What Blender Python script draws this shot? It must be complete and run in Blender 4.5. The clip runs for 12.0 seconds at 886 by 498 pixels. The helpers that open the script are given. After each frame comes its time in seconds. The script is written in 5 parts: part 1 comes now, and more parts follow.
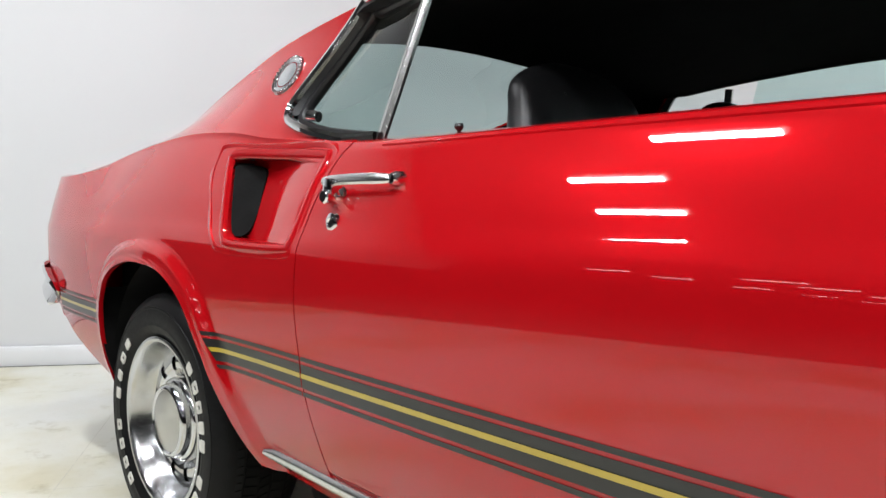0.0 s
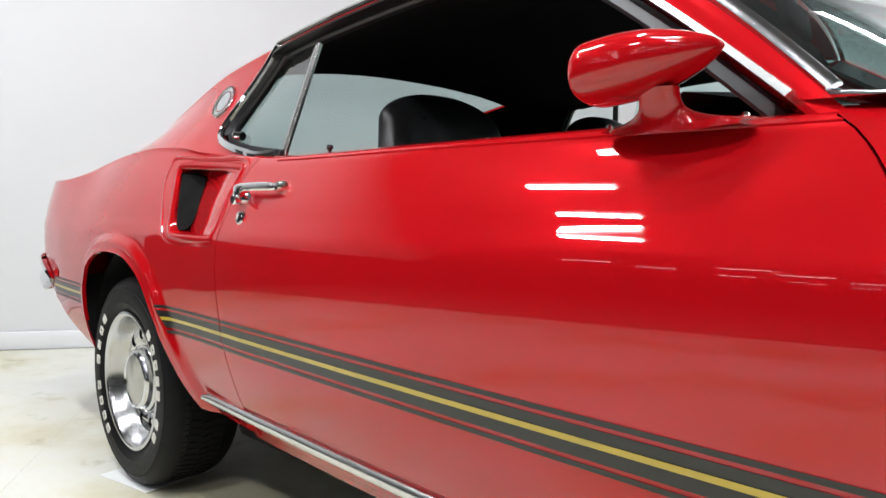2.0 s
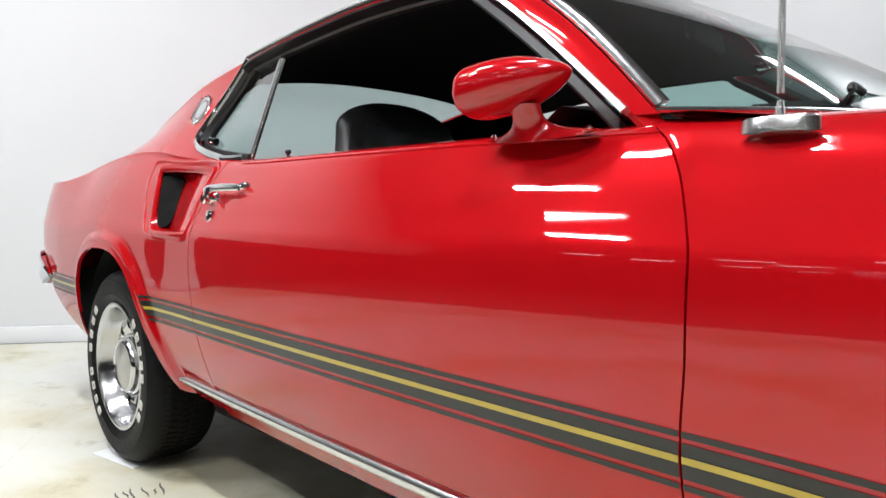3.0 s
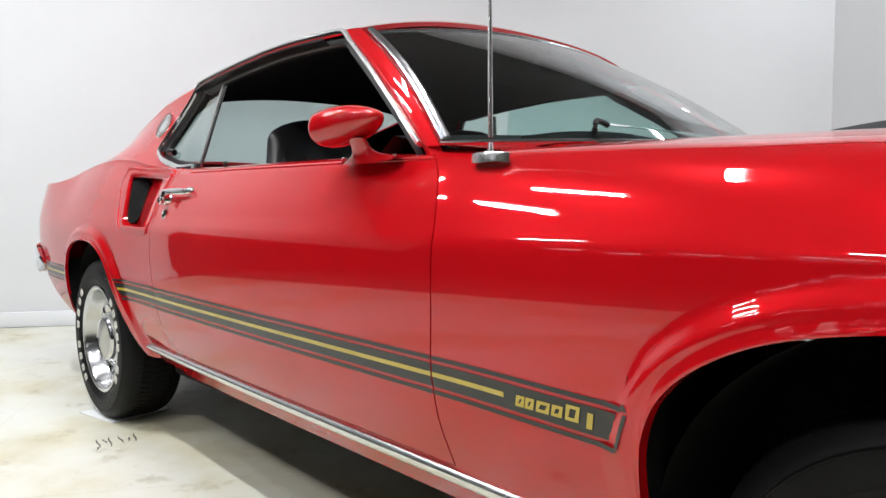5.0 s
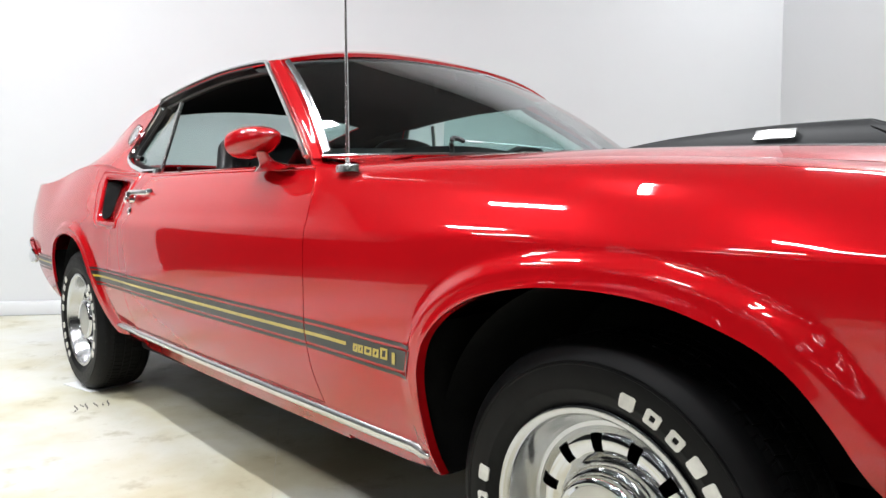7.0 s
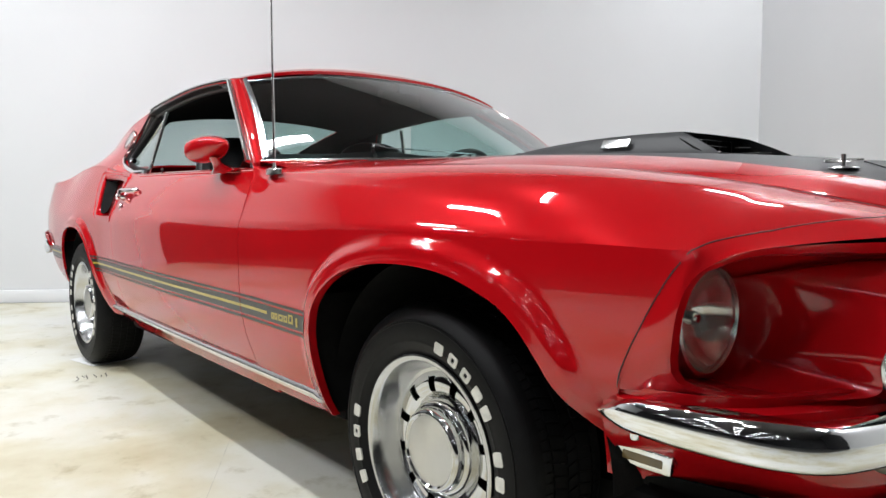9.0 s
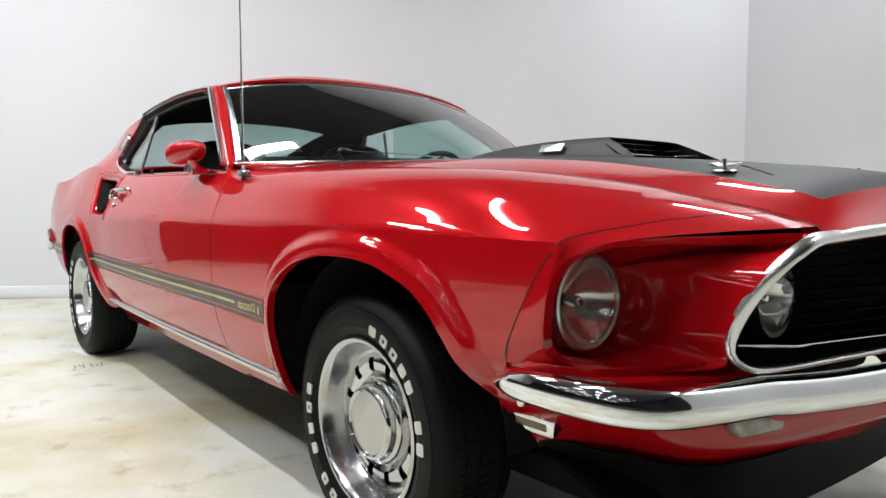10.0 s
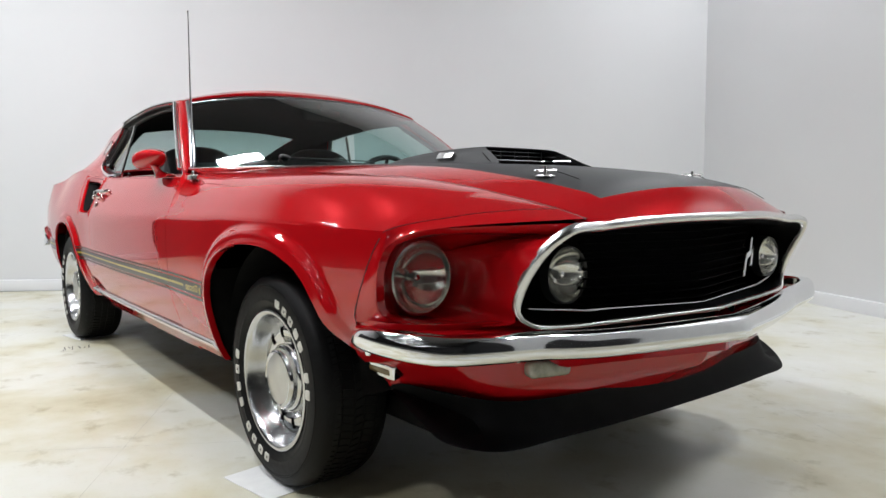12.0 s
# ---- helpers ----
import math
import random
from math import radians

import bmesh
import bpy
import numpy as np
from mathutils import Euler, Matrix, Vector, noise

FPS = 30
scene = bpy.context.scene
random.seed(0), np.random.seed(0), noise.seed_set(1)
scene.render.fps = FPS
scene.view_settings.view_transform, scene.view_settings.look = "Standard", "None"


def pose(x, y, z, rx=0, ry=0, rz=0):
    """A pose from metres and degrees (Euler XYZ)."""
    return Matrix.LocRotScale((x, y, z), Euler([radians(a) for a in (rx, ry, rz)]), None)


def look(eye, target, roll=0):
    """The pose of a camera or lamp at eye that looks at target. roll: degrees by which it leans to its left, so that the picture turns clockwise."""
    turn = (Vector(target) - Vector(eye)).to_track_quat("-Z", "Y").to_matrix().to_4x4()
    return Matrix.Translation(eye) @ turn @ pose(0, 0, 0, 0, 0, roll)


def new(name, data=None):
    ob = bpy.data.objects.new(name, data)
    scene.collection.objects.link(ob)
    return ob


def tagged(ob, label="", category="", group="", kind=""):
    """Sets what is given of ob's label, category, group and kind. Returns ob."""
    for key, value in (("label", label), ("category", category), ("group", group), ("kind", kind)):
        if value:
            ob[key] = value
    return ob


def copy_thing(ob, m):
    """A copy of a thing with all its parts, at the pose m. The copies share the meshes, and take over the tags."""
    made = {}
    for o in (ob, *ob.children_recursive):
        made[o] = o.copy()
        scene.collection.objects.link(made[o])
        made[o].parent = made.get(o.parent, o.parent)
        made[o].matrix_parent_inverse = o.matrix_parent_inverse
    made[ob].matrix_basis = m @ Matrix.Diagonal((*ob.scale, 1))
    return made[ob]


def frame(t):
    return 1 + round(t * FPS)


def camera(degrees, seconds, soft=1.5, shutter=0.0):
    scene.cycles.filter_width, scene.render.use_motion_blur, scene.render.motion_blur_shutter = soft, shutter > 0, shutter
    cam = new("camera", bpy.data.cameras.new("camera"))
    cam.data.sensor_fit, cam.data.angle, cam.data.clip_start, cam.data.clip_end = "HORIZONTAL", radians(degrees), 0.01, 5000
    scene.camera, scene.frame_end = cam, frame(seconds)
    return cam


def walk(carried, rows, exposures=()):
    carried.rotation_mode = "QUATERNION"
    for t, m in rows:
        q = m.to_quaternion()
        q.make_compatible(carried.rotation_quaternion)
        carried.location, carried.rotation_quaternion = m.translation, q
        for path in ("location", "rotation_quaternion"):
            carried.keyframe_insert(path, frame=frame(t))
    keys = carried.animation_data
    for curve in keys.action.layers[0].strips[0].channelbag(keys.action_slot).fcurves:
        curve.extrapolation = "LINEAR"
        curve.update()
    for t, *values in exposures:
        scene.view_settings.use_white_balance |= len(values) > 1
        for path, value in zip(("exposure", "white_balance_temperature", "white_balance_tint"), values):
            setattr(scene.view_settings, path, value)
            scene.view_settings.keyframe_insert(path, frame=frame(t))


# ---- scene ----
cam = camera(63.9, 12.0)
PATH = [
    (0, (1.649, -1.526, 0.808), (0.228, -0.121, 0.713), 0.8),
    (0.5, (1.759, -1.539, 0.816), (0.33, -0.143, 0.71), 0.9),
    (1, (1.888, -1.565, 0.818), (0.461, -0.168, 0.709), 0.7),
    (1.5, (2.019, -1.591, 0.815), (0.589, -0.197, 0.71), 0.6),
    (2, (2.132, -1.597, 0.814), (0.691, -0.215, 0.707), 0.4),
    (2.5, (2.246, -1.616, 0.813), (0.801, -0.238, 0.704), 0.2),
    (3, (2.359, -1.611, 0.81), (0.902, -0.246, 0.702), 0.2),
    (5, (2.881, -1.692, 0.832), (1.415, -0.338, 0.697), -0.2),
    (5.5, (3.011, -1.709, 0.834), (1.543, -0.357, 0.698), -0.1),
    (6, (3.147, -1.721, 0.835), (1.677, -0.372, 0.698), -0.1),
    (6.5, (3.261, -1.726, 0.833), (1.788, -0.379, 0.698), 0.0),
    (7, (3.388, -1.731, 0.832), (1.909, -0.392, 0.697), 0.0),
    (9, (3.872, -1.72, 0.832), (2.342, -0.44, 0.69), 0.1),
    (9.5, (3.992, -1.712, 0.829), (2.453, -0.442, 0.689), 0.3),
    (10, (4.117, -1.7, 0.833), (2.567, -0.444, 0.689), 0.1),
    (10.5, (4.229, -1.683, 0.833), (2.668, -0.442, 0.687), 0.0),
    (11, (4.367, -1.681, 0.833), (2.8, -0.447, 0.687), 0.0),
    (11.5, (4.499, -1.687, 0.835), (2.932, -0.452, 0.688), -0.0),
    (12, (4.638, -1.691, 0.837), (3.07, -0.457, 0.688), -0.1),
]
walk(cam, [(t, look(eye, target, roll)) for t, eye, target, roll in PATH], [(0.0, 0.05), (1.5, 0.10), (3.0, 0.22), (5.0, 0.17), (6.0, 0.27), (7.0, 0.34), (9.0, 0.16), (10.0, 0.11), (12.0, 0.02)])

from mathutils.bvhtree import BVHTree

# ---------------------------------------------------------------- helpers
def pch(*pts):
    """A monotone cubic through (x, y) points, flat outside them."""
    px, py = np.array([p[0] for p in pts], float), np.array([p[1] for p in pts], float)
    h, d = np.diff(px), np.diff(py) / np.diff(px)
    m = np.zeros(len(px))
    m[0], m[-1] = d[0], d[-1]
    for i in range(1, len(px) - 1):
        if d[i - 1] * d[i] > 0:
            w1, w2 = 2 * h[i] + h[i - 1], h[i] + 2 * h[i - 1]
            m[i] = (w1 + w2) / (w1 / d[i - 1] + w2 / d[i])

    def f(x):
        x = min(max(x, px[0]), px[-1])
        i = min(max(int(np.searchsorted(px, x)) - 1, 0), len(h) - 1)
        t = (x - px[i]) / h[i]
        a, b = 2 * t ** 3 - 3 * t ** 2 + 1, t ** 3 - 2 * t ** 2 + t
        return float(a * py[i] + b * h[i] * m[i] + (1 - a) * py[i + 1] + (t ** 3 - t ** 2) * h[i] * m[i + 1])
    return f


def smooth(a, b, x):
    t = min(max((x - a) / (b - a), 0), 1)
    return t * t * (3 - 2 * t)


def lerp(a, b, t):
    return a + (b - a) * t


def line(a, b, n):
    return [Vector(a).lerp(Vector(b), i / n) for i in range(n + 1)]


def spline(pts, n, closed=False):
    """A centripetal-like smooth curve through points, n steps a span."""
    P = [Vector(p) for p in pts]
    out, k = [], len(P)
    spans = k if closed else k - 1
    for i in range(spans):
        p1, p2 = P[i], P[(i + 1) % k]
        p0 = P[i - 1] if (i or closed) else p1 * 2 - p2
        p3 = P[(i + 2) % k] if (i + 2 < k or closed) else p2 * 2 - p1
        for j in range(n):
            t = j / n
            out.append(0.5 * (2 * p1 + (p2 - p0) * t + (2 * p0 - 5 * p1 + 4 * p2 - p3) * t * t + (3 * p1 - p0 - 3 * p2 + p3) * t ** 3))
    if not closed:
        out.append(P[-1].copy())
    return out


def resample(pts, n):
    P = [Vector(p) for p in pts]
    s = [0.0]
    for a, b in zip(P, P[1:]):
        s.append(s[-1] + (b - a).length)
    out, i = [], 0
    for k in range(n + 1):
        d = s[-1] * k / n
        while i < len(P) - 2 and s[i + 1] < d:
            i += 1
        out.append(P[i].lerp(P[i + 1], min(1, (d - s[i]) / max(s[i + 1] - s[i], 1e-9))))
    return out


def grid(bm, rows, wrap=False, mat=0, skip=None):
    V = [[bm.verts.new(p) for p in r] for r in rows]
    for i in range(len(V) - 1):
        n = len(V[i])
        for j in range(n if wrap else n - 1):
            if skip and skip(i, j):
                continue
            q = (V[i][j], V[i][(j + 1) % n], V[i + 1][(j + 1) % n], V[i + 1][j])
            if len({v.co.to_tuple(6) for v in q}) > 2:
                f = bm.faces.new(q)
                f.material_index, f.smooth = mat, True
    return V


def cap(bm, ring, mat=0):
    f = bm.faces.new(ring)
    f.material_index, f.smooth = mat, True
    return f


def hem(bm, depth, axis=Vector((0, 1, 0))):
    """Turns the open edges of a panel inwards."""
    edges = [e for e in bm.edges if len(e.link_faces) == 1]
    made = bmesh.ops.extrude_edge_only(bm, edges=edges)["geom"]
    for v in made:
        if isinstance(v, bmesh.types.BMVert):
            v.co += axis * depth
    for f in bm.faces:
        f.smooth = True


def box(bm, lo, hi, bevel=0.0, seg=2, mat=0):
    g = bmesh.ops.create_cube(bm, size=1)["verts"]
    lo, hi = Vector(lo), Vector(hi)
    for v in g:
        v.co = Vector([lerp(lo[k], hi[k], v.co[k] + 0.5) for k in range(3)])
    if bevel:
        es = list({e for v in g for e in v.link_edges})
        bmesh.ops.bevel(bm, geom=es, offset=bevel, segments=seg, affect="EDGES", profile=0.5)
    for f in bm.faces:
        if mat and f.material_index == 0:
            f.material_index = mat
    return bm


def sweep(bm, pts, section, up=(0, 0, 1), closed=False, ends=True, scale=None):
    """Moves a closed outline (a: sideways, b: upwards) along points."""
    P, up = [Vector(p) for p in pts], Vector(up)
    rows, n = [], len(P)
    for i, p in enumerate(P):
        a = P[(i - 1) % n] if (i or closed) else p
        b = P[(i + 1) % n] if (i < n - 1 or closed) else p
        t = (b - a).normalized()
        s = t.cross(up).normalized()
        u = s.cross(t).normalized()
        k = scale(i / (n - 1)) if scale else 1
        rows.append([p + s * x * k + u * y * k for x, y in section])
    if closed:
        rows.append(rows[0])
    V = grid(bm, rows, wrap=True)
    if closed:
        bmesh.ops.remove_doubles(bm, verts=bm.verts[:], dist=1e-6)
    elif ends:
        cap(bm, V[0]), cap(bm, list(reversed(V[-1])))
    return bm


def ring_of(r, n=10, sy=1.0):
    return [(r * math.cos(2 * math.pi * i / n), r * sy * math.sin(2 * math.pi * i / n)) for i in range(n)]


def tube(bm, pts, r, n=8, up=(0, 0, 1), closed=False, scale=None):
    return sweep(bm, pts, ring_of(r, n), up, closed, scale=scale)


def lathe(bm, profile, n=64, mat=0, centre=(0, 0, 0), axis="y"):
    """Turns (r, h) points round an axis through the centre; h runs along it."""
    rows = []
    for i in range(n):
        a = 2 * math.pi * i / n
        c, s = math.cos(a), math.sin(a)
        rows.append([Vector(centre) + (Vector((r * c, h, r * s)) if axis == "y" else Vector((h, r * c, r * s)) if axis == "x" else Vector((r * c, r * s, h)))
                     for r, h in profile])
    rows.append(rows[0])
    grid(bm, rows, mat=mat)
    bmesh.ops.remove_doubles(bm, verts=bm.verts[:], dist=1e-6)
    return bm


def mesh_of(bm, name, mats, angle=38, mirror=False):
    if mirror:
        for v in bm.verts:
            v.co.y *= -1
        bmesh.ops.reverse_faces(bm, faces=bm.faces[:])
    me = bpy.data.meshes.new(name)
    bm.to_mesh(me)
    bm.free()
    for m in mats if isinstance(mats, (list, tuple)) else [mats]:
        me.materials.append(m)
    me.polygons.foreach_set("use_smooth", [True] * len(me.polygons))
    me.set_sharp_from_angle(angle=radians(angle))
    return me


def part(name, bm, material, parent, label="", angle=38, mirror=False):
    ob = new(name, mesh_of(bm, name, material, angle, mirror))
    ob.parent = parent
    if label:
        tagged(ob, label)
    return ob


def thing(name, bm, material, label, category, group="", kind="", angle=38):
    return tagged(new(name, mesh_of(bm, name, material, angle)), label, category, group, kind)


def empty(name, label, category, group="", at=(0, 0, 0)):
    ob = new(name)
    ob.location = at
    return tagged(ob, label, category, group)


# ---------------------------------------------------------------- materials
def material(name):
    m = bpy.data.materials.new(name)
    m.use_nodes = True
    nt = m.node_tree
    return m, nt, nt.nodes["Principled BSDF"]


def noise_node(nt, scale, detail=4, rough=0.55, coords="Object", stretch=None):
    tc = nt.nodes.new("ShaderNodeTexCoord")
    n = nt.nodes.new("ShaderNodeTexNoise")
    n.inputs["Scale"].default_value, n.inputs["Detail"].default_value, n.inputs["Roughness"].default_value = scale, detail, rough
    if stretch:
        mp = nt.nodes.new("ShaderNodeMapping")
        mp.inputs["Scale"].default_value = stretch
        nt.links.new(tc.outputs[coords], mp.inputs["Vector"])
        nt.links.new(mp.outputs["Vector"], n.inputs["Vector"])
    else:
        nt.links.new(tc.outputs[coords], n.inputs["Vector"])
    return n


def ramp(nt, src, stops):
    r = nt.nodes.new("ShaderNodeValToRGB")
    while len(r.color_ramp.elements) < len(stops):
        r.color_ramp.elements.new(0.5)
    for e, (pos, col) in zip(r.color_ramp.elements, stops):
        e.position, e.color = pos, (*col, 1) if not isinstance(col, float) else (col, col, col, 1)
    nt.links.new(src, r.inputs["Fac"])
    return r


def bump(nt, bsdf, src, strength, dist=0.002, slot="Normal"):
    b = nt.nodes.new("ShaderNodeBump")
    b.inputs["Strength"].default_value, b.inputs["Distance"].default_value = strength, dist
    nt.links.new(src, b.inputs["Height"])
    nt.links.new(b.outputs["Normal"], bsdf.inputs[slot])


def surface(name, colour, rough, metal=0.0, var=0.12, scale=18.0, relief=0.0, relief_scale=200.0, rough_var=0.0, coat=0.0, spec=0.5):
    m, nt, b = material(name)
    n = noise_node(nt, scale)
    dark = tuple(c * (1 - var) for c in colour)
    light = tuple(min(1, c * (1 + var)) for c in colour)
    nt.links.new(ramp(nt, n.outputs["Fac"], [(0.3, dark), (0.7, light)]).outputs["Color"], b.inputs["Base Color"])
    b.inputs["Roughness"].default_value, b.inputs["Metallic"].default_value = rough, metal
    b.inputs["Coat Weight"].default_value, b.inputs["Coat Roughness"].default_value = coat, 0.03
    b.inputs["Specular IOR Level"].default_value = spec
    if rough_var:
        n3 = noise_node(nt, scale * 2.3, 6)
        nt.links.new(ramp(nt, n3.outputs["Fac"], [(0.3, max(0.0, rough - rough_var)), (0.7, rough + rough_var)]).outputs["Color"], b.inputs["Roughness"])
    if relief:
        n2 = noise_node(nt, relief_scale, 3)
        bump(nt, b, n2.outputs["Fac"], relief)
    return m


def paint(name, colour):
    """Gloss lacquer over colour, with the faint waviness of sprayed panels."""
    m, nt, b = material(name)
    n = noise_node(nt, 3.0, 3)
    nt.links.new(ramp(nt, n.outputs["Fac"], [(0.3, tuple(c * 0.95 for c in colour)), (0.7, tuple(c * 1.05 for c in colour))]).outputs["Color"], b.inputs["Base Color"])
    b.inputs["Metallic"].default_value = 0.10
    b.inputs["Roughness"].default_value = 0.26
    b.inputs["Specular IOR Level"].default_value = 0.0
    b.inputs["Coat Weight"].default_value, b.inputs["Coat Roughness"].default_value, b.inputs["Coat IOR"].default_value = 1.0, 0.012, 1.62
    wave, fine = noise_node(nt, 7.0, 2), noise_node(nt, 420.0, 2)
    add = nt.nodes.new("ShaderNodeMath")
    add.operation = "MULTIPLY_ADD"
    add.inputs[1].default_value = 0.035
    nt.links.new(fine.outputs["Fac"], add.inputs[0])
    nt.links.new(wave.outputs["Fac"], add.inputs[2])
    bump(nt, b, add.outputs["Value"], 0.02, 0.004, "Coat Normal")
    return m


def chrome_material(name, colour=(0.82, 0.83, 0.84), rough=0.05, wave=0.005, patch=1.4):
    m, nt, b = material(name)
    b.inputs["Metallic"].default_value = 1.0
    n = noise_node(nt, 40.0, 5)
    nt.links.new(ramp(nt, n.outputs["Fac"], [(0.35, tuple(c * 0.97 for c in colour)), (0.65, colour)]).outputs["Color"], b.inputs["Base Color"])
    nt.links.new(ramp(nt, n.outputs["Fac"], [(0.35, rough), (0.8, rough * patch)]).outputs["Color"], b.inputs["Roughness"])
    if wave:
        w = noise_node(nt, 25.0, 2)
        bump(nt, b, w.outputs["Fac"], wave, 0.002)
    return m


def glass_material(name, tint, gloss=0.02, ior=1.45):
    m = bpy.data.materials.new(name)
    m.use_nodes = True
    nt = m.node_tree
    nt.nodes.remove(nt.nodes["Principled BSDF"])
    tr, gl, lw, pw, ma, mx = (nt.nodes.new(k) for k in ("ShaderNodeBsdfTransparent", "ShaderNodeBsdfGlossy", "ShaderNodeLayerWeight", "ShaderNodeMath", "ShaderNodeMath", "ShaderNodeMixShader"))
    tr.inputs["Color"].default_value = (*tint, 1)
    gl.inputs["Roughness"].default_value = gloss
    lw.inputs["Blend"].default_value = 0.5
    pw.operation, ma.operation = "POWER", "MULTIPLY_ADD"
    f0 = ((ior - 1) / (ior + 1)) ** 2
    pw.inputs[1].default_value, ma.inputs[1].default_value, ma.inputs[2].default_value = 3.0, 1 - f0, f0 * 2.0
    nt.links.new(lw.outputs["Facing"], pw.inputs[0])
    nt.links.new(pw.outputs["Value"], ma.inputs[0])
    nt.links.new(ma.outputs["Value"], mx.inputs["Fac"])
    nt.links.new(tr.outputs["BSDF"], mx.inputs[1])
    nt.links.new(gl.outputs["BSDF"], mx.inputs[2])
    nt.links.new(mx.outputs["Shader"], nt.nodes["Material Output"].inputs["Surface"])
    return m


def lamp_material(name, colour, strength):
    m = bpy.data.materials.new(name)
    m.use_nodes = True
    nt = m.node_tree
    nt.nodes.remove(nt.nodes["Principled BSDF"])
    e = nt.nodes.new("ShaderNodeEmission")
    e.inputs["Color"].default_value, e.inputs["Strength"].default_value = (*colour, 1), strength
    nt.links.new(e.outputs["Emission"], nt.nodes["Material Output"].inputs["Surface"])
    return m


def floor_material():
    """White-painted concrete with tan stains, scuffs and a satin gloss."""
    m, nt, b = material("painted_floor")
    big, mid, fine = noise_node(nt, 0.9, 5, 0.6), noise_node(nt, 5.0, 6, 0.65), noise_node(nt, 60.0, 4, 0.6)
    base = ramp(nt, big.outputs["Fac"], [(0.34, (0.655, 0.66, 0.625)), (0.48, (0.615, 0.61, 0.53)), (0.57, (0.545, 0.515, 0.38)), (0.66, (0.45, 0.40, 0.26))])
    spots = ramp(nt, mid.outputs["Fac"], [(0.30, (0.55, 0.50, 0.36)), (0.42, (1.0, 1.0, 1.0))])
    mul = nt.nodes.new("ShaderNodeMix")
    mul.data_type, mul.blend_type = "RGBA", "MULTIPLY"
    mul.inputs["Factor"].default_value = 0.6
    nt.links.new(base.outputs["Color"], mul.inputs["A"])
    nt.links.new(spots.outputs["Color"], mul.inputs["B"])
    scuff = ramp(nt, fine.outputs["Fac"], [(0.25, (0.8, 0.79, 0.76)), (0.42, (1.0, 1.0, 1.0))])
    mul2 = nt.nodes.new("ShaderNodeMix")
    mul2.data_type, mul2.blend_type = "RGBA", "MULTIPLY"
    mul2.inputs["Factor"].default_value = 0.5
    nt.links.new(mul.outputs["Result"], mul2.inputs["A"])
    nt.links.new(scuff.outputs["Color"], mul2.inputs["B"])
    nt.links.new(mul2.outputs["Result"], b.inputs["Base Color"])
    nt.links.new(ramp(nt, mid.outputs["Fac"], [(0.3, 0.5), (0.7, 0.28)]).outputs["Color"], b.inputs["Roughness"])
    bump(nt, b, mid.outputs["Fac"], 0.08, 0.004)
    return m


RED = paint("red_lacquer", (0.43, 0.004, 0.0075))
CHROME = chrome_material("chrome")
STEEL = chrome_material("polished_steel", (0.70, 0.71, 0.72), 0.12)
ALLOY = chrome_material("satin_alloy", (0.74, 0.74, 0.73), 0.26, 0.0, 1.03)
TRIM = chrome_material("bright_trim", (0.66, 0.67, 0.68), 0.15, 0.004, 1.3)
WHEEL_ALLOY = chrome_material("polished_wheel_alloy", (0.56, 0.565, 0.57), 0.17, 0.004, 1.25)
WHEEL_CHROME = chrome_material("wheel_chrome", (0.62, 0.625, 0.63), 0.07)
BRUSHED = chrome_material("brushed_cap", (0.60, 0.60, 0.585), 0.30, 0.0, 1.1)
BRUSHED.node_tree.nodes["Principled BSDF"].inputs["Anisotropic"].default_value = 0.85
brush = BRUSHED.node_tree.nodes.new("ShaderNodeTangent")
brush.direction_type, brush.axis = "RADIAL", "Y"
BRUSHED.node_tree.links.new(brush.outputs["Tangent"], BRUSHED.node_tree.nodes["Principled BSDF"].inputs["Tangent"])
REFLECTOR = chrome_material("lamp_reflector", (0.95, 0.95, 0.91), 0.09, 0.10, 1.5)
REFLECTOR.node_tree.nodes["Principled BSDF"].inputs["Metallic"].default_value = 0.85
GRILLE_BLACK = surface("grille_black", (0.0022, 0.0022, 0.0024), 0.6, var=0.2, spec=0.03)
BLACK_PAINT = surface("satin_black_paint", (0.018, 0.019, 0.020), 0.50, var=0.10, spec=0.42)
BLACK_TRIM = surface("black_trim", (0.010, 0.010, 0.011), 0.4, var=0.2)
HEADLINER = surface("perforated_headliner", (0.004, 0.004, 0.004), 0.9, var=0.3, spec=0.1)
CHIN = surface("matte_black_plastic", (0.0045, 0.0045, 0.005), 0.55, var=0.3, relief=0.08, relief_scale=300, spec=0.07)
VINYL = surface("black_vinyl", (0.012, 0.012, 0.013), 0.33, var=0.25, relief=0.25, relief_scale=350, rough_var=0.06)
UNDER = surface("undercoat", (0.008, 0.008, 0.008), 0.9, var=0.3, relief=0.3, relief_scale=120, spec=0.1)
TYRE = surface("tyre_rubber", (0.0042, 0.0042, 0.0046), 0.5, var=0.3, scale=40, relief=0.04, relief_scale=300, rough_var=0.05, spec=0.16)
WHITE_RUBBER = surface("white_rubber", (0.60, 0.59, 0.54), 0.6, var=0.12, scale=60)
STRIPE = surface("charcoal_stripe_film", (0.012, 0.0125, 0.011), 0.38, var=0.15, coat=0.25)
GOLD = surface("gold_stripe_film", (0.46, 0.34, 0.035), 0.3, var=0.08, coat=0.6)
GLASS = glass_material("tinted_glass", (0.70, 0.88, 0.855))
SIDE_GLASS = glass_material("faintly_tinted_glass", (0.88, 0.95, 0.94))
LENS = glass_material("clear_lens", (0.95, 0.95, 0.94), 0.01, 1.38)
AMBER = surface("amber_lens", (0.13, 0.09, 0.035), 0.15, var=0.1, coat=0.8)
